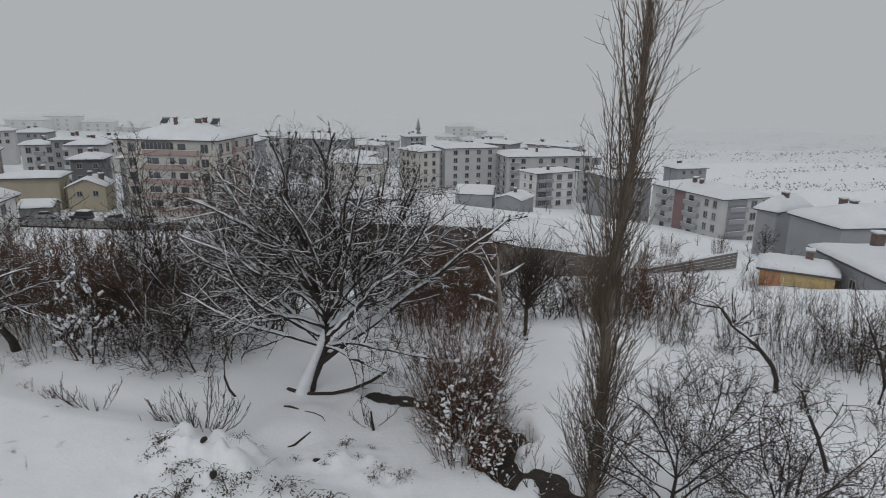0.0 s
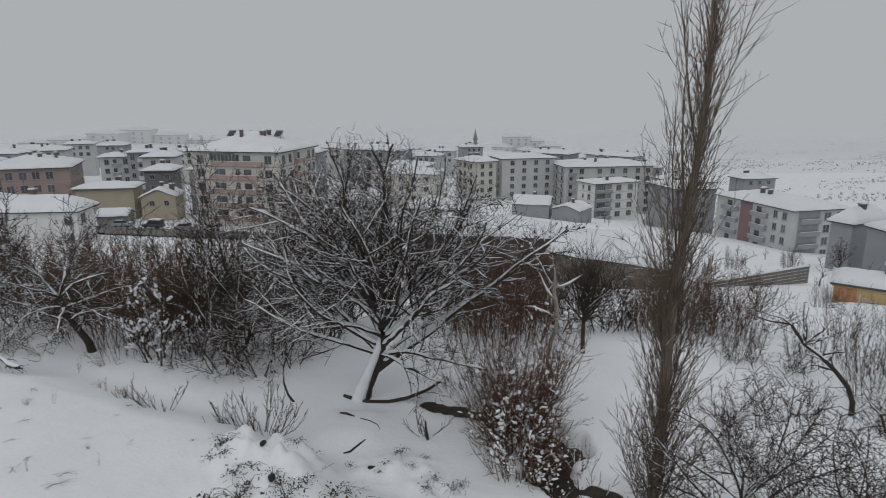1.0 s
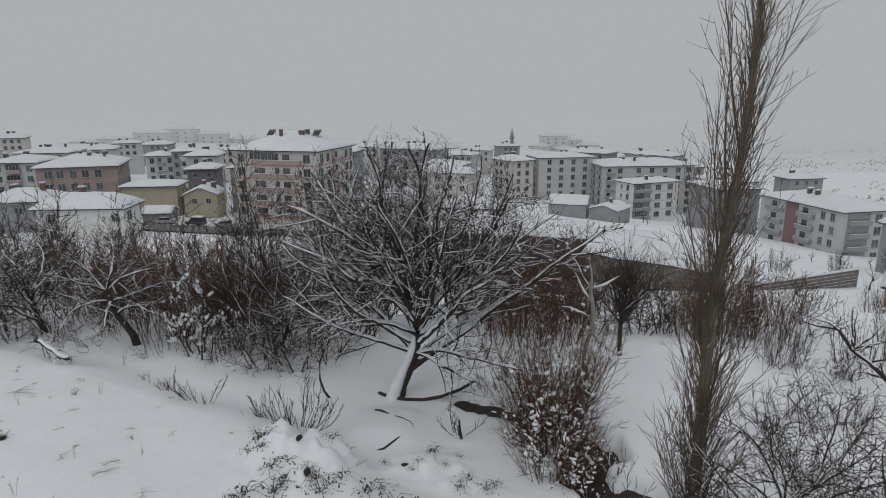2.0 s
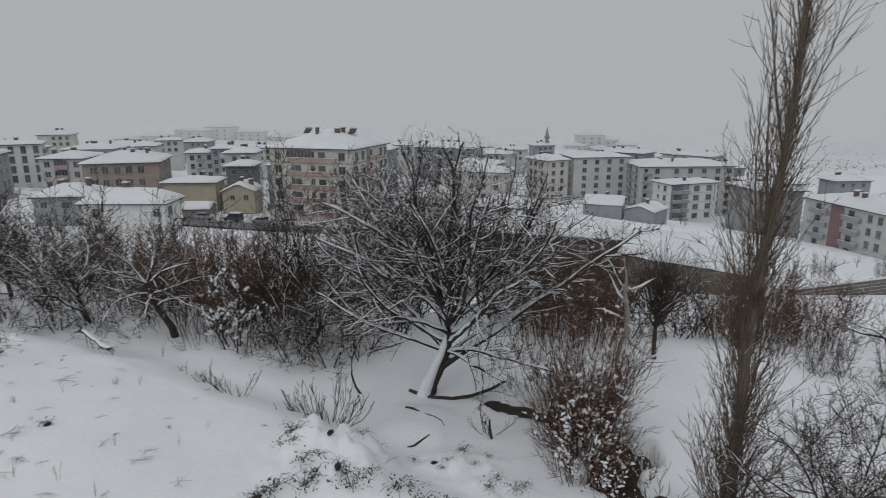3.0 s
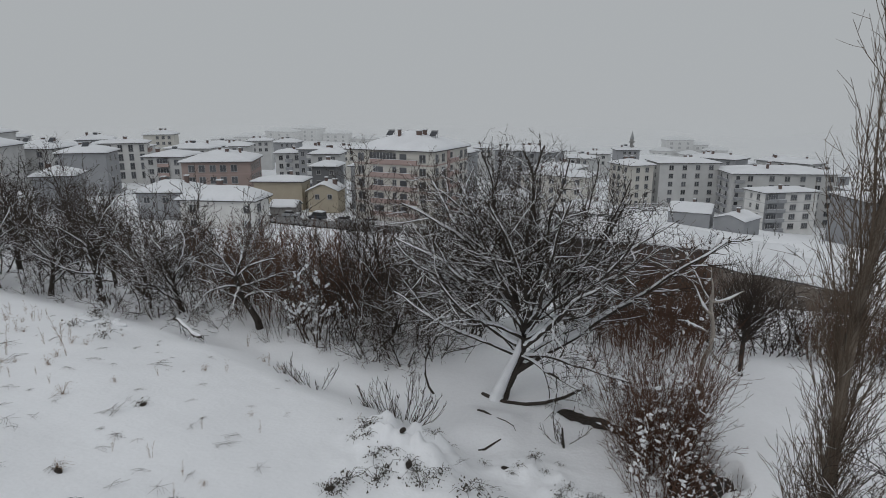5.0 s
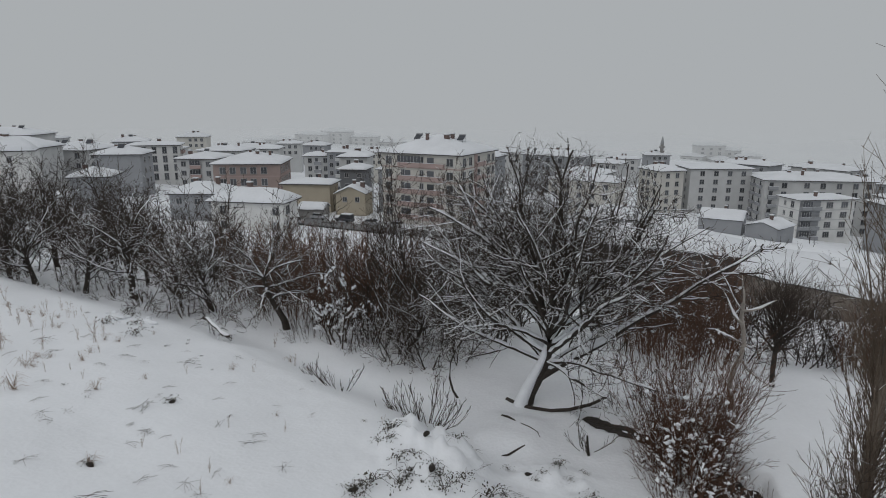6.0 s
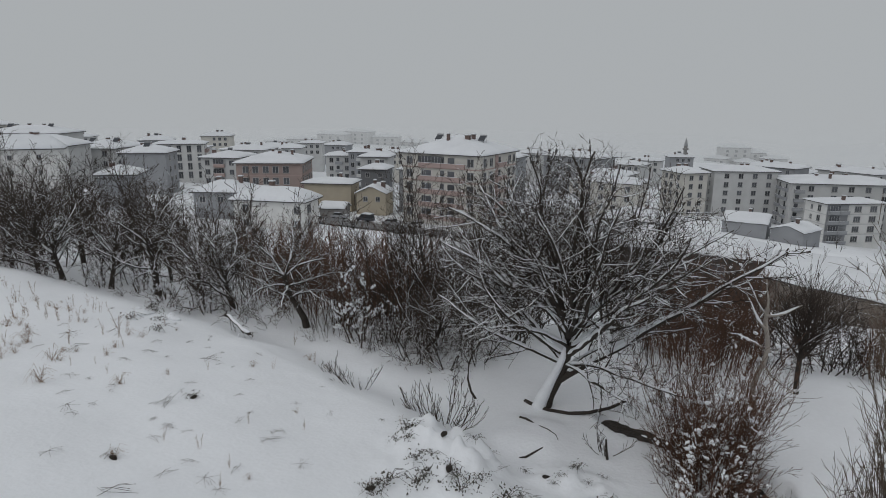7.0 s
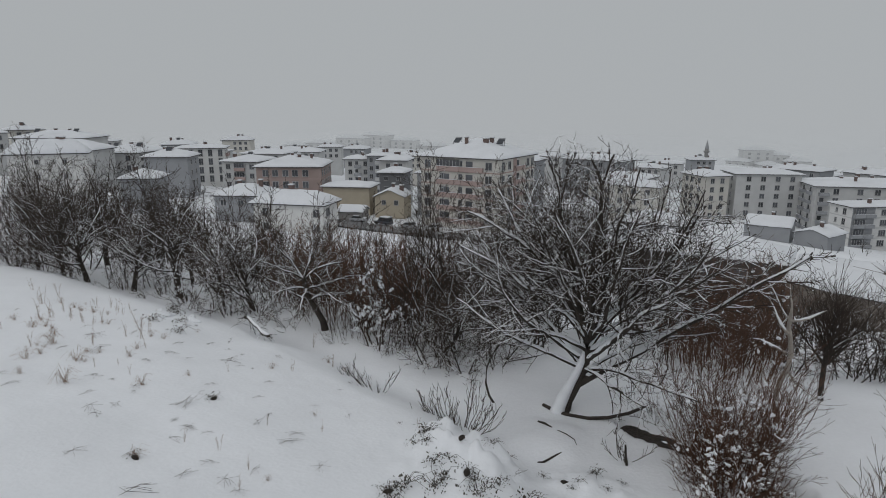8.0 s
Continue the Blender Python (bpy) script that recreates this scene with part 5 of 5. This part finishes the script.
    part("wall", Shape().box(-w / 2, -d / 2, -8, w / 2, d / 2, h), W_PALE, ob)
    r = part("roof", hip(Shape(), -w / 2, -d / 2, w / 2, d / 2, h, 2.0, 0.6, 0.3), EAVE, ob)
    part("snow_cover", roof_snow(-w / 2, -d / 2, w / 2, d / 2, h + 0.28, 2.0, 0.7, 0.5, seed), SNOW_ROOF, r, smooth=True)
    for k in range(3):
        for s_ in range(3):
            window_on(ob, pose(-w * 0.3 + w * 0.3 * k, -d / 2, h - 2.2 - 3.2 * s_), 1.8, 1.7)


for k, (x, y, w, h, z) in enumerate(((14, 600, 24, 14, -27), (32, 604, 16, 12, -31), (2, 590, 18, 8, -36), (46, 598, 20, 10, -35), (24, 588, 18, 7, -38), (-330, 500, 30, 10, -20), (-310, 512, 26, 12, -17.5), (-352, 480, 24, 10, -24), (-285, 520, 24, 9, -22), (-372, 470, 22, 8, -26), (-262, 530, 22, 8, -27))):
    far_block(x * 0.85, y * 0.85, w * 0.85, 12, h * 0.85, 10 + (z - 10) * 0.85, 70 + k)


def minaret(x, y, foot, top):
    ob = thing("minaret", x, y, foot, 0, "slender grey stone minaret with pointed cap", "minaret")
    H = top - foot
    part("base", Shape().box(-1.6, -1.6, -5, 1.6, 1.6, H * 0.35), CONCRETE, ob)
    part("shaft", Shape().tube([(0, 0, H * 0.34), (0, 0, H * 0.76)], [1.05, 0.95], 10), CONCRETE, ob)
    part("gallery", Shape().tube([(0, 0, H * 0.64), (0, 0, H * 0.66), (0, 0, H * 0.70)], [1.0, 1.6, 1.6], 10), CONCRETE, ob)
    part("cap", Shape().tube([(0, 0, H * 0.76), (0, 0, H)], [1.15, 0.06], 10), TIN, ob)


minaret(-15.6, 372, -27.2, -8.2)
s = Shape()
rnd = random.Random(77)
for _ in range(15000):
    a, r = radians(rnd.uniform(2, 46)), rnd.uniform(225, 552)
    x, y = r * math.sin(a), r * math.cos(a)
    if noise.noise((x / 60, y / 22, 6)) + 0.5 * noise.noise((x / 14, y / 9, 3)) < rnd.uniform(-0.15, 0.35) or not free_of_houses(x, y, 1.0):
        continue
    z, q = land(x, y), rnd.uniform(0.3, 1.15)
    for k in range(6):
        b, w = rnd.random() * 6.28, q * 0.10
        dx, dy = math.cos(b), math.sin(b)
        h = q * rnd.uniform(0.5, 1.2)
        s.poly([(x - dy * w, y + dx * w, z - 0.1), (x + dy * w, y - dx * w, z - 0.1), (x + dx * q * 0.8, y + dy * q * 0.8, z + h)])
tagged(new("hillside_scrub", s.mesh("hillside_scrub", TWIG_GREY)), "scattered low scrub on the snowy far hillside", "scrub", kind="stuff")


# ---- the road and its parked cars ----
def strip(name, points, width, material, label, lift, category):
    s = Shape()
    pts = []
    for (ax, ay), (bx, by) in zip(points, points[1:]):
        k = max(2, int(math.hypot(bx - ax, by - ay) / 1.5))
        pts += [(ax + (bx - ax) * i / k, ay + (by - ay) * i / k) for i in range(k)]
    for i, (x, y) in enumerate(pts[:-1]):
        dx, dy = pts[i + 1][0] - x, pts[i + 1][1] - y
        q = math.hypot(dx, dy)
        for k in range(5):
            w = (k - 2) / 4 * width * (1 + 0.12 * noise.noise((x / 4, y / 4, k)))
            px, py = x - dy / q * w, y + dx / q * w
            s.v.append((px, py, land(px, py) + lift))
    n = len(s.v) // 5
    for i in range(n - 1):
        for k in range(4):
            a = i * 5 + k
            s.f.append((a, a + 5, a + 6, a + 1))
    return tagged(new(name, s.mesh(name, material, True)), label, category, kind="structure")


strip("road", [(-112, 121), (-84, 116.5), (-60, 113.5), (-30, 112), (10, 114)], 9.0, ASPHALT, "wet dark road cleared between snow banks", 0.25, "road")


def car(x, y, rz, paint, label, van=False):
    """A parked car: body, glass, four wheels, snow on top."""
    ob = thing("parked_car", x, y, land(x, y) + 0.05, rz, label, "car", "cars by the road")
    L, Wd, H = (4.4, 1.75, 1.85) if van else (4.2, 1.7, 1.45)
    prof = [(-L / 2, 0.35), (-L / 2, 0.85), (-L / 2 + 0.2, 0.95), (L / 2 - 1.1, 0.98), (L / 2 - 0.1, 0.82), (L / 2, 0.35)]
    body = Shape()
    for y0 in (-Wd / 2, Wd / 2):
        body.v += [(px, y0, pz) for px, pz in prof]
    n = len(prof)
    body.f += [tuple(range(n)), tuple(range(2 * n - 1, n - 1, -1))] + [(i, n + i, n + (i + 1) % n, (i + 1) % n) for i in range(n)]
    part("body", body, paint, ob)
    top = [(-L / 2 + (0.1 if van else 0.5), 0.95), (-L / 2 + (0.25 if van else 1.0), H), (L / 2 - 1.75, H), (L / 2 - 1.0, 0.98)]
    cab = Shape()
    for y0 in (-Wd / 2 + 0.08, Wd / 2 - 0.08):
        cab.v += [(px, y0, pz) for px, pz in top]
    cab.f += [(0, 1, 2, 3), (7, 6, 5, 4), (0, 4, 5, 1), (1, 5, 6, 2), (2, 6, 7, 3)]
    part("cabin", cab, GLASS, ob, "dark cabin glass")
    part("snow_cover", Shape().box(top[1][0], -Wd / 2 + 0.05, H, top[2][0], Wd / 2 - 0.05, H + 0.16).box(L / 2 - 1.0, -Wd / 2 + 0.1, 0.93, L / 2 - 0.15, Wd / 2 - 0.1, 1.03), SNOW_ROOF, ob)
    for wx in (-L / 2 + 0.8, L / 2 - 0.8):
        for wy in (-Wd / 2, Wd / 2):
            part("wheel", cached("wheel", lambda: Shape().tube([(0, -0.1, 0), (0, 0.1, 0)], [0.33, 0.33], 12).mesh("wheel", RUBBER)), None, ob, at=pose(wx, wy, 0.33))


car(-80.2, 122.7, 8, PAINT_LIGHT, "snow-covered silver parked car")
car(-72.6, 121.4, 172, PAINT_DARK, "dark parked van with snow on its roof", True)
car(-64.4, 119.4, 5, PAINT_LIGHT, "silver parked car half under snow")
car(-79.5, 111.5, 190, PAINT_WHITE, "white parked car under a snow blanket")
car(-83.5, 113.6, 185, PAINT_DARK, "dark parked car beside the cream house")
car(-58.5, 119.0, 185, PAINT_WHITE, "white parked car beside the snowy road")


# ---- the garden wall of grey boards down the slope ----
def board_wall(x0, y0, x1, y1, h):
    ob = thing("garden_wall", x0, y0, min(land(x0, y0), land(x1, y1)) - 0.2, math.degrees(math.atan2(y1 - y0, x1 - x0)), "grey horizontal-board garden wall topped with snow", "wall")
    L = math.hypot(x1 - x0, y1 - y0)
    n = int(L / 2.5)
    top = max(land(x0, y0), land(x1, y1)) - min(land(x0, y0), land(x1, y1))
    for i in range(n + 1):
        part("post", cached("fence_post", lambda: Shape().box(-0.08, -0.08, -0.6, 0.08, 0.08, h + top * 0.5 + 0.2).mesh("post", CONCRETE)), None, ob, at=pose(L * i / n, 0, 0))
    for k in range(6):
        part("board", Shape().box(0, -0.05, 0.02 + k * (h + top * 0.5) / 6, L, 0.02, (k + 0.9) * (h + top * 0.5) / 6), WOOD, ob)
    part("snow_ledge", Shape().box(-0.1, -0.14, h + top * 0.5 + 0.01, L + 0.1, 0.14, h + top * 0.5 + 0.16), SNOW_ROOF, ob)


board_wall(22.5, 66.0, 36.4, 74.0, 1.5)


# ---- the near slope: shrubs, weeds, brambles, litter ----
def stubby(seed, height, stems, radius):
    """A cut-back shrub: knobby stems that curve outwards and then up."""
    rnd = random.Random(seed)
    paths = []
    spec = [dict(wander=0.09, up=0.13, seg=0.14, tip=0.6),
            dict(wander=0.06, up=0.30, seg=0.12, count=6, **{"from": 0.2}, angle=38, spread=12, length=0.42, rel=True, rad=0.75, taper=0.4, tip=0.7, min=0.008)]
    for k in range(stems):
        a = rnd.random() * 6.28
        grow(rnd, Vector((radius * 0.4 * math.cos(a), radius * 0.25 * math.sin(a), -0.05)), Vector((math.cos(a), 0.6 * math.sin(a), rnd.uniform(0.35, 1.3))), height * rnd.uniform(0.7, 1.2), rnd.uniform(0.009, 0.014), 0, spec, paths)
    return tree_meshes("stub", paths, 0, TWIG, TWIG, 0.08, rnd=rnd)


plant("cut_back_shrub", stubby(81, 1.3, 34, 1.5), -6.85, 15.6, "low cut-back shrub with knobby upturned bare stems", "bush", dz=-0.05)
plant("cut_back_shrub", stubby(82, 1.05, 9, 0.6), -10.3, 16.7, "small clump of knobby bare stems in snow", "bush", dz=-0.05)
plant("cut_back_shrub", stubby(83, 0.8, 6, 0.5), -11.6, 17.3, "few bare upright stems standing in snow", "bush", dz=-0.05)
plant("cut_back_shrub", stubby(84, 0.9, 7, 0.3), -2.1, 16.8, "twiggy shoots beside the stream bank", "bush", dz=-0.05)
plant("cut_back_shrub", stubby(85, 1.0, 7, 0.3), 3.0, 12.6, "twiggy bare shoots on the snowy stream bank", "bush", dz=-0.05)
plant("cut_back_shrub", stubby(86, 0.9, 6, 0.3), 2.4, 13.8, "thin bare shoots by the dark water", "bush", dz=-0.05)


def weed(seed, kind):
    rnd = random.Random(seed)
    s = Shape()
    if kind == "stalk":
        for k in range(3):
            h = rnd.uniform(0.45, 0.95)
            lean = (rnd.gauss(0, 0.16), rnd.gauss(0, 0.12))
            pts = [(0.05 * k + lean[0] * t * h, lean[1] * t * h, t * h - 0.05) for t in (0, 0.35, 0.7, 1.0)]
            s.tube(pts, [0.0065, 0.006, 0.005, 0.004], 3)
            for q in range(7):
                t = rnd.uniform(0.25, 1.0)
                b = rnd.random() * 6.28
                p = (0.05 * k + lean[0] * t * h, lean[1] * t * h, t * h - 0.05)
                s.tube([p, (p[0] + 0.09 * math.cos(b), p[1] + 0.09 * math.sin(b), p[2] + 0.08)], [0.004, 0.003], 3)
    elif kind == "grass":
        for k in range(20):
            b, q = rnd.random() * 6.28, rnd.uniform(0.1, 0.38)
            h = rnd.uniform(0.08, 0.3)
            s.tube([(rnd.gauss(0, 0.05), rnd.gauss(0, 0.05), -0.03), (q * 0.5 * math.cos(b), q * 0.5 * math.sin(b), h), (q * math.cos(b), q * math.sin(b), h * 0.55)], [0.0030, 0.0024, 0.0015], 3)
    elif kind == "fallen":
        for k in range(5):
            b = rnd.gauss(0.3, 1.0)
            ln = rnd.uniform(0.25, 0.8)
            pts = [(-ln / 2 * math.cos(b) + rnd.gauss(0, 0.06), -ln / 2 * math.sin(b), 0.03), (0, rnd.gauss(0, 0.06), 0.10), (ln / 2 * math.cos(b), ln / 2 * math.sin(b), 0.04)]
            s.tube(pts, [0.0036, 0.0036, 0.0025], 3)
    else:
        for k in range(70):
            b, q = rnd.random() * 6.28, 0.24 * rnd.random()
            x, y, z, w = q * math.cos(b) * 1.6, q * math.sin(b), rnd.uniform(0.0, 0.13), rnd.uniform(0.015, 0.035)
            c = rnd.random() * 6.28
            s.poly([(x, y, z), (x + w * math.cos(c), y + w * math.sin(c), z + rnd.uniform(-0.01, 0.05)), (x + w * 1.5 * math.cos(c + 0.6), y + w * 1.5 * math.sin(c + 0.6), z + rnd.uniform(-0.02, 0.04)), (x + w * math.cos(c + 1.2), y + w * math.sin(c + 1.2), z)])
        for k in range(5):
            b = rnd.random() * 6.28
            s.tube([(0, 0, 0), (0.2 * math.cos(b), 0.2 * math.sin(b), 0.16), (0.42 * math.cos(b), 0.42 * math.sin(b), 0.05)], [0.005, 0.005, 0.003], 3)
    return s


WEEDS = {"stalk": ("dried_weed", "dry upright weed stalks poking through the snow", STRAW), "grass": ("grass_tuft", "bent tuft of dry grass in snow", STRAW),
         "fallen": ("fallen_stalk", "fallen dry stalks lying on the snow", TWIG_GREY), "leaf": ("bramble", "dark withered bramble leaves between snow lumps", LEAF)}


def weeds(kind, *spots):
    n, text, m = WEEDS[kind]
    for i, (x, y, scale) in enumerate(spots):
        me = cached((kind, i % 4), lambda: weed(90 + i % 4, kind).mesh(n, m))
        ob = tagged(new(n, me), text, "weed" if kind != "leaf" else "bramble", "weeds on the snowy slope", "stuff" if kind == "leaf" else "")
        ob.matrix_basis = pose(x, y, land(x, y) + 0.01, 0, 0, (x * 77 + y * 31) % 360) @ Matrix.Scale(scale, 4)


weeds("stalk", (-18.66, 14.18, 1.35), (-21.83, 14.31, 0.9), (-27.93, 17.27, 0.9), (-22.43, 16.15, 0.8), (-21.6, 14.9, 0.7), (-9.08, 9.19, 0.45), (-10.31, 11.23, 0.4), (-15.62, 20.08, 0.8), (-24.5, 15.2, 0.9), (-26.5, 15.6, 0.8), (-13.1, 18.0, 0.7), (-29.5, 17.0, 0.8), (-14.0, 13.6, 0.4), (-9.14, 11.9, 0.4))
weeds("grass", (-14.73, 11.09, 1.1), (-13.39, 14.94, 0.8), (-10.02, 12.8, 0.5), (-17.8, 11.26, 1.6), (-16.21, 9.83, 1.7), (-11.25, 8.1, 0.9), (-20.1, 12.0, 1.5), (-22.5, 12.8, 1.4), (-14.48, 12.49, 0.6), (-19.2, 10.6, 1.3), (-13.61, 18.39, 0.9), (-12.58, 17.95, 0.8), (-16.9, 12.4, 0.9), (-8.4, 9.05, 0.5))
weeds("fallen", (-12.7, 10.9, 1.2), (-11.57, 9.8, 0.6), (-14.59, 14.37, 1.1), (-18.2, 12.33, 1.3), (-13.88, 9.6, 0.7), (-14.12, 9.11, 0.8), (-9.89, 8.84, 0.6), (-10.05, 7.2, 1.2), (-9.15, 10.89, 0.6), (-20.0, 13.4, 1.2), (-16.5, 13.6, 0.8), (-11.9, 12.6, 0.5), (-17.3, 14.6, 0.7), (-12.2, 7.4, 0.7), (-4.2, 13.4, 0.7), (-3.2, 13.0, 0.7))
weeds("fallen", (-14.2, 16.2, 0.71), (-8.5, 8.3, 0.56), (-8.9, 9.2, 0.56), (-21.3, 14.0, 0.61), (-11.5, 9.8, 0.71), (-23.4, 14.8, 0.41), (-26.0, 17.6, 0.44), (-9.4, 11.2, 0.78), (-15.8, 15.5, 0.44), (-20.3, 12.0, 0.42), (-20.3, 14.6, 0.35), (-13.1, 11.7, 0.49), (-10.4, 13.3, 0.49), (-16.9, 15.8, 0.38), (-7.5, 8.3, 0.69), (-9.9, 8.2, 0.70), (-19.0, 14.4, 0.35), (-7.9, 10.2, 0.69), (-19.5, 11.9, 0.59), (-11.3, 9.2, 0.69), (-25.3, 18.4, 0.39), (-19.5, 14.7, 0.76))
weeds("stalk", (-15.6, 11.4, 0.40), (-23.2, 15.6, 0.60), (-7.3, 13.9, 0.42), (-21.5, 14.5, 0.55), (-17.3, 12.6, 0.32), (-8.6, 8.4, 0.45), (-10.1, 9.4, 0.52), (-11.0, 9.2, 0.43), (-23.2, 17.3, 0.39), (-17.4, 13.4, 0.52), (-16.9, 11.2, 0.42), (-23.2, 12.1, 0.60), (-16.5, 11.7, 0.33), (-20.8, 16.6, 0.56), (-19.1, 16.6, 0.53), (-12.8, 15.3, 0.53))
weeds("leaf", (-19.1, 15.7, 0.24), (-16.8, 16.5, 0.30), (-13.7, 14.4, 0.20), (-15.6, 10.8, 0.30), (-17.2, 17.0, 0.30), (-10.8, 11.8, 0.30), (-19.3, 17.3, 0.33), (-7.8, 13.7, 0.28), (-22.8, 17.2, 0.34), (-16.9, 15.6, 0.31), (-12.1, 9.9, 0.32), (-15.0, 15.3, 0.26))
weeds("leaf", (-21.25, 18.05, 1.5), (-22.6, 19.0, 1.5), (-20.71, 16.4, 1.4), (-18.63, 15.88, 1.4), (-12.63, 11.64, 0.8), (-20.0, 17.2, 1.1), (-11.3, 8.1, 0.6))
weeds("leaf", (-6.58, 12.99, 1.2), (-6.7, 13.3, 0.9), (-5.99, 12.07, 1.1), (-5.44, 11.61, 1.2), (-4.81, 11.93, 1.2), (-4.25, 12.12, 1.0), (-2.62, 15.1, 0.8), (-4.87, 14.3, 0.8), (-6.3, 14.2, 0.8), (-5.7, 12.4, 1.0), (-5.1, 12.2, 0.9), (-5.0, 13.6, 0.8), (-6.4, 12.5, 0.9))
weeds("leaf", (-6.3, 10.4, 0.9), (-6.2, 10.6, 0.8), (-6.1, 10.3, 0.9), (-3.6, 11.9, 1.3), (-3.0, 11.6, 1.4), (-2.5, 11.9, 1.2), (-2.9, 14.4, 0.6), (-3.9, 14.6, 0.6), (-5.5, 11.2, 1.3), (-6.1, 10.9, 1.3), (-4.5, 11.4, 1.3), (-3.4, 12.4, 0.9))


def clod(x, y, r, label, material, name="clod"):
    s = Shape().ball((0, 0, 0), r * 1.3, r * 0.8, r * 0.6, 10, 7, 0.35, random.Random(int(x * 100)))
    ob = tagged(new(name, s.mesh(name, material, True)), label, name)
    ob.matrix_basis = pose(x, y, land(x, y) + r * 0.12, 0, 0, x * 50)
    return ob


# first two lumps: mud colour stands for the shade in the heap's holes
clod(-5.5, 12.75, 0.09, "dark lump painted in for a shaded hole of the snow heap", MUD)
clod(-3.25, 14.3, 0.09, "dark lump painted in for a shaded hole at the heap's foot", MUD)
# lump added under the leaves to stand for a dark clump of foliage
clod(-6.25, 10.4, 0.09, "dark leaf-covered lump added as the body of a foliage clump", MUD)
clod(-5.0, 11.9, 0.10, "small dark clod between brambles", MUD)
clod(-12.55, 11.6, 0.09, "dark molehill clod on the snowy slope", MUD)
clod(-11.2, 8.05, 0.09, "dark clod under dry grass", MUD)


def lying_stick(name, points, radius, label, snow=True, material=BARK, rigid=False):
    ob = thing(name, points[0][0], points[0][1], land(*points[0][:2]), 0, label, "branch")
    o = Vector((points[0][0], points[0][1], land(*points[0][:2])))
    pts = [Vector((x, y, (o.z if rigid else land(x, y)) + h)) - o for x, y, h in points]
    n = len(pts)
    part("stem", Shape().tube(pts, [radius * (1 - 0.4 * i / (n - 1)) for i in range(n)], 6), material, ob)
    if snow:
        part("snow_cover", Shape().tube([p + Vector((0, 0, radius * 0.9)) for p in pts], [radius * (0.9 - 0.4 * i / (n - 1)) for i in range(n)], 6, 0.8), SNOW_TWIG, ob)
    return ob


lying_stick("fallen_limb", [(-5.2, 19.1, -0.02), (-4.8, 18.85, 0.02), (-4.3, 18.7, 0.03), (-3.6, 18.72, 0.05), (-3.0, 18.95, 0.10), (-2.4, 19.45, 0.16), (-2.0, 20.0, 0.22)], 0.085, "dark bowed fallen limb at the walnut's foot", False, rigid=True)
# dark strips painting the shaded slits of snow-covered boards on the flat
lying_stick("slit_strip", [(-4.92, 17.54, -0.01), (-4.7, 17.44, 0.03), (-4.42, 17.32, -0.01)], 0.05, "dark strip painted in as the shaded slit beside a snow-covered board", False)
lying_stick("slit_strip", [(-4.2, 17.2, 0.0), (-3.9, 17.08, 0.02), (-3.62, 16.95, 0.01), (-3.5, 16.75, 0.0)], 0.018, "thin dark strip painted in as the slit along a snow-covered slab", False)
lying_stick("slit_strip", [(-4.32, 15.5, -0.02), (-4.15, 15.54, 0.02), (-3.95, 15.85, 0.01), (-3.8, 16.1, -0.01)], 0.04, "dark strip painted in as the shaded slit below a slab's snow cap", False)
lying_stick("stick", [(-2.0, 16.5, 0.0), (-2.05, 16.52, 0.3), (-2.08, 16.55, 0.6)], 0.045, "dark broken stake by the stream", False)
# broken branch with a thick ridge of snow on the crest
rnd = random.Random(14)
paths = [([Vector((-1.0 + 0.3 * i, 0.05 * math.sin(i), 0.62 - 0.05 * i + 0.05 * math.sin(i * 2))) for i in range(8)], [0.07] * 8, 0)]
for k in range(16):
    p = paths[0][0][rnd.randrange(8)]
    grow(rnd, p, Vector((rnd.uniform(-0.3, 0.8), rnd.gauss(0, 0.4), rnd.uniform(-1.2, 0.1))), rnd.uniform(0.4, 0.9), 0.022, 1, S, paths)
plant("broken_branch", tree_meshes("broken", paths, 0, BARK, TWIG, 0.9, rnd=rnd, clumps=16, clump=0.09), -17.6, 18.9, "fallen branch with thick ridge of snow", "branch", dz=0.0, rz=-20)


# small humps of snow caught on the brambles
def snow_humps(x0, y0, n, spread, seed):
    rnd = random.Random(seed)
    s = Shape()
    for _ in range(n):
        x, y = x0 + rnd.gauss(0, spread), y0 + rnd.gauss(0, spread * 0.5)
        r = rnd.uniform(0.06, 0.19)
        s.ball((x - x0, y - y0, land(x, y) - land(x0, y0) + r * 0.25), r * rnd.uniform(1, 1.8), r, r * 0.45, 10, 6, 0.28, rnd)
    ob = new("snow_humps", s.mesh("snow_humps", SNOW_TWIG, True))
    ob.matrix_basis = pose(x0, y0, land(x0, y0))
    return tagged(ob, "small humps of snow caught on brambles", "snow", kind="stuff")


snow_humps(-21.2, 17.6, 16, 0.9, 4)
weeds("leaf", (-2.2, 14.6, 0.5), (-1.9, 15.2, 0.5), (-2.7, 15.0, 0.5), (-1.5, 14.0, 0.8), (-1.0, 13.6, 0.9), (-0.8, 14.1, 0.8), (-1.7, 13.5, 0.9), (-3.0, 14.1, 0.5), (-6.45, 13.9, 0.6), (-6.7, 13.0, 0.8), (-6.75, 12.6, 0.8))
# dry grass thickening towards the top of the slope
rnd = random.Random(15)
weeds("grass", *[(rnd.uniform(-27, -17.5), rnd.uniform(9.5, 17.0), rnd.uniform(0.4, 0.95)) for _ in range(34)])
weeds("fallen", *[(rnd.uniform(-26, -9), rnd.uniform(8.0, 16.0), rnd.uniform(0.35, 0.8)) for _ in range(26)])
weeds("stalk", *[(rnd.uniform(-28, -19), rnd.uniform(11, 18.0), rnd.uniform(0.5, 1.0)) for _ in range(14)])
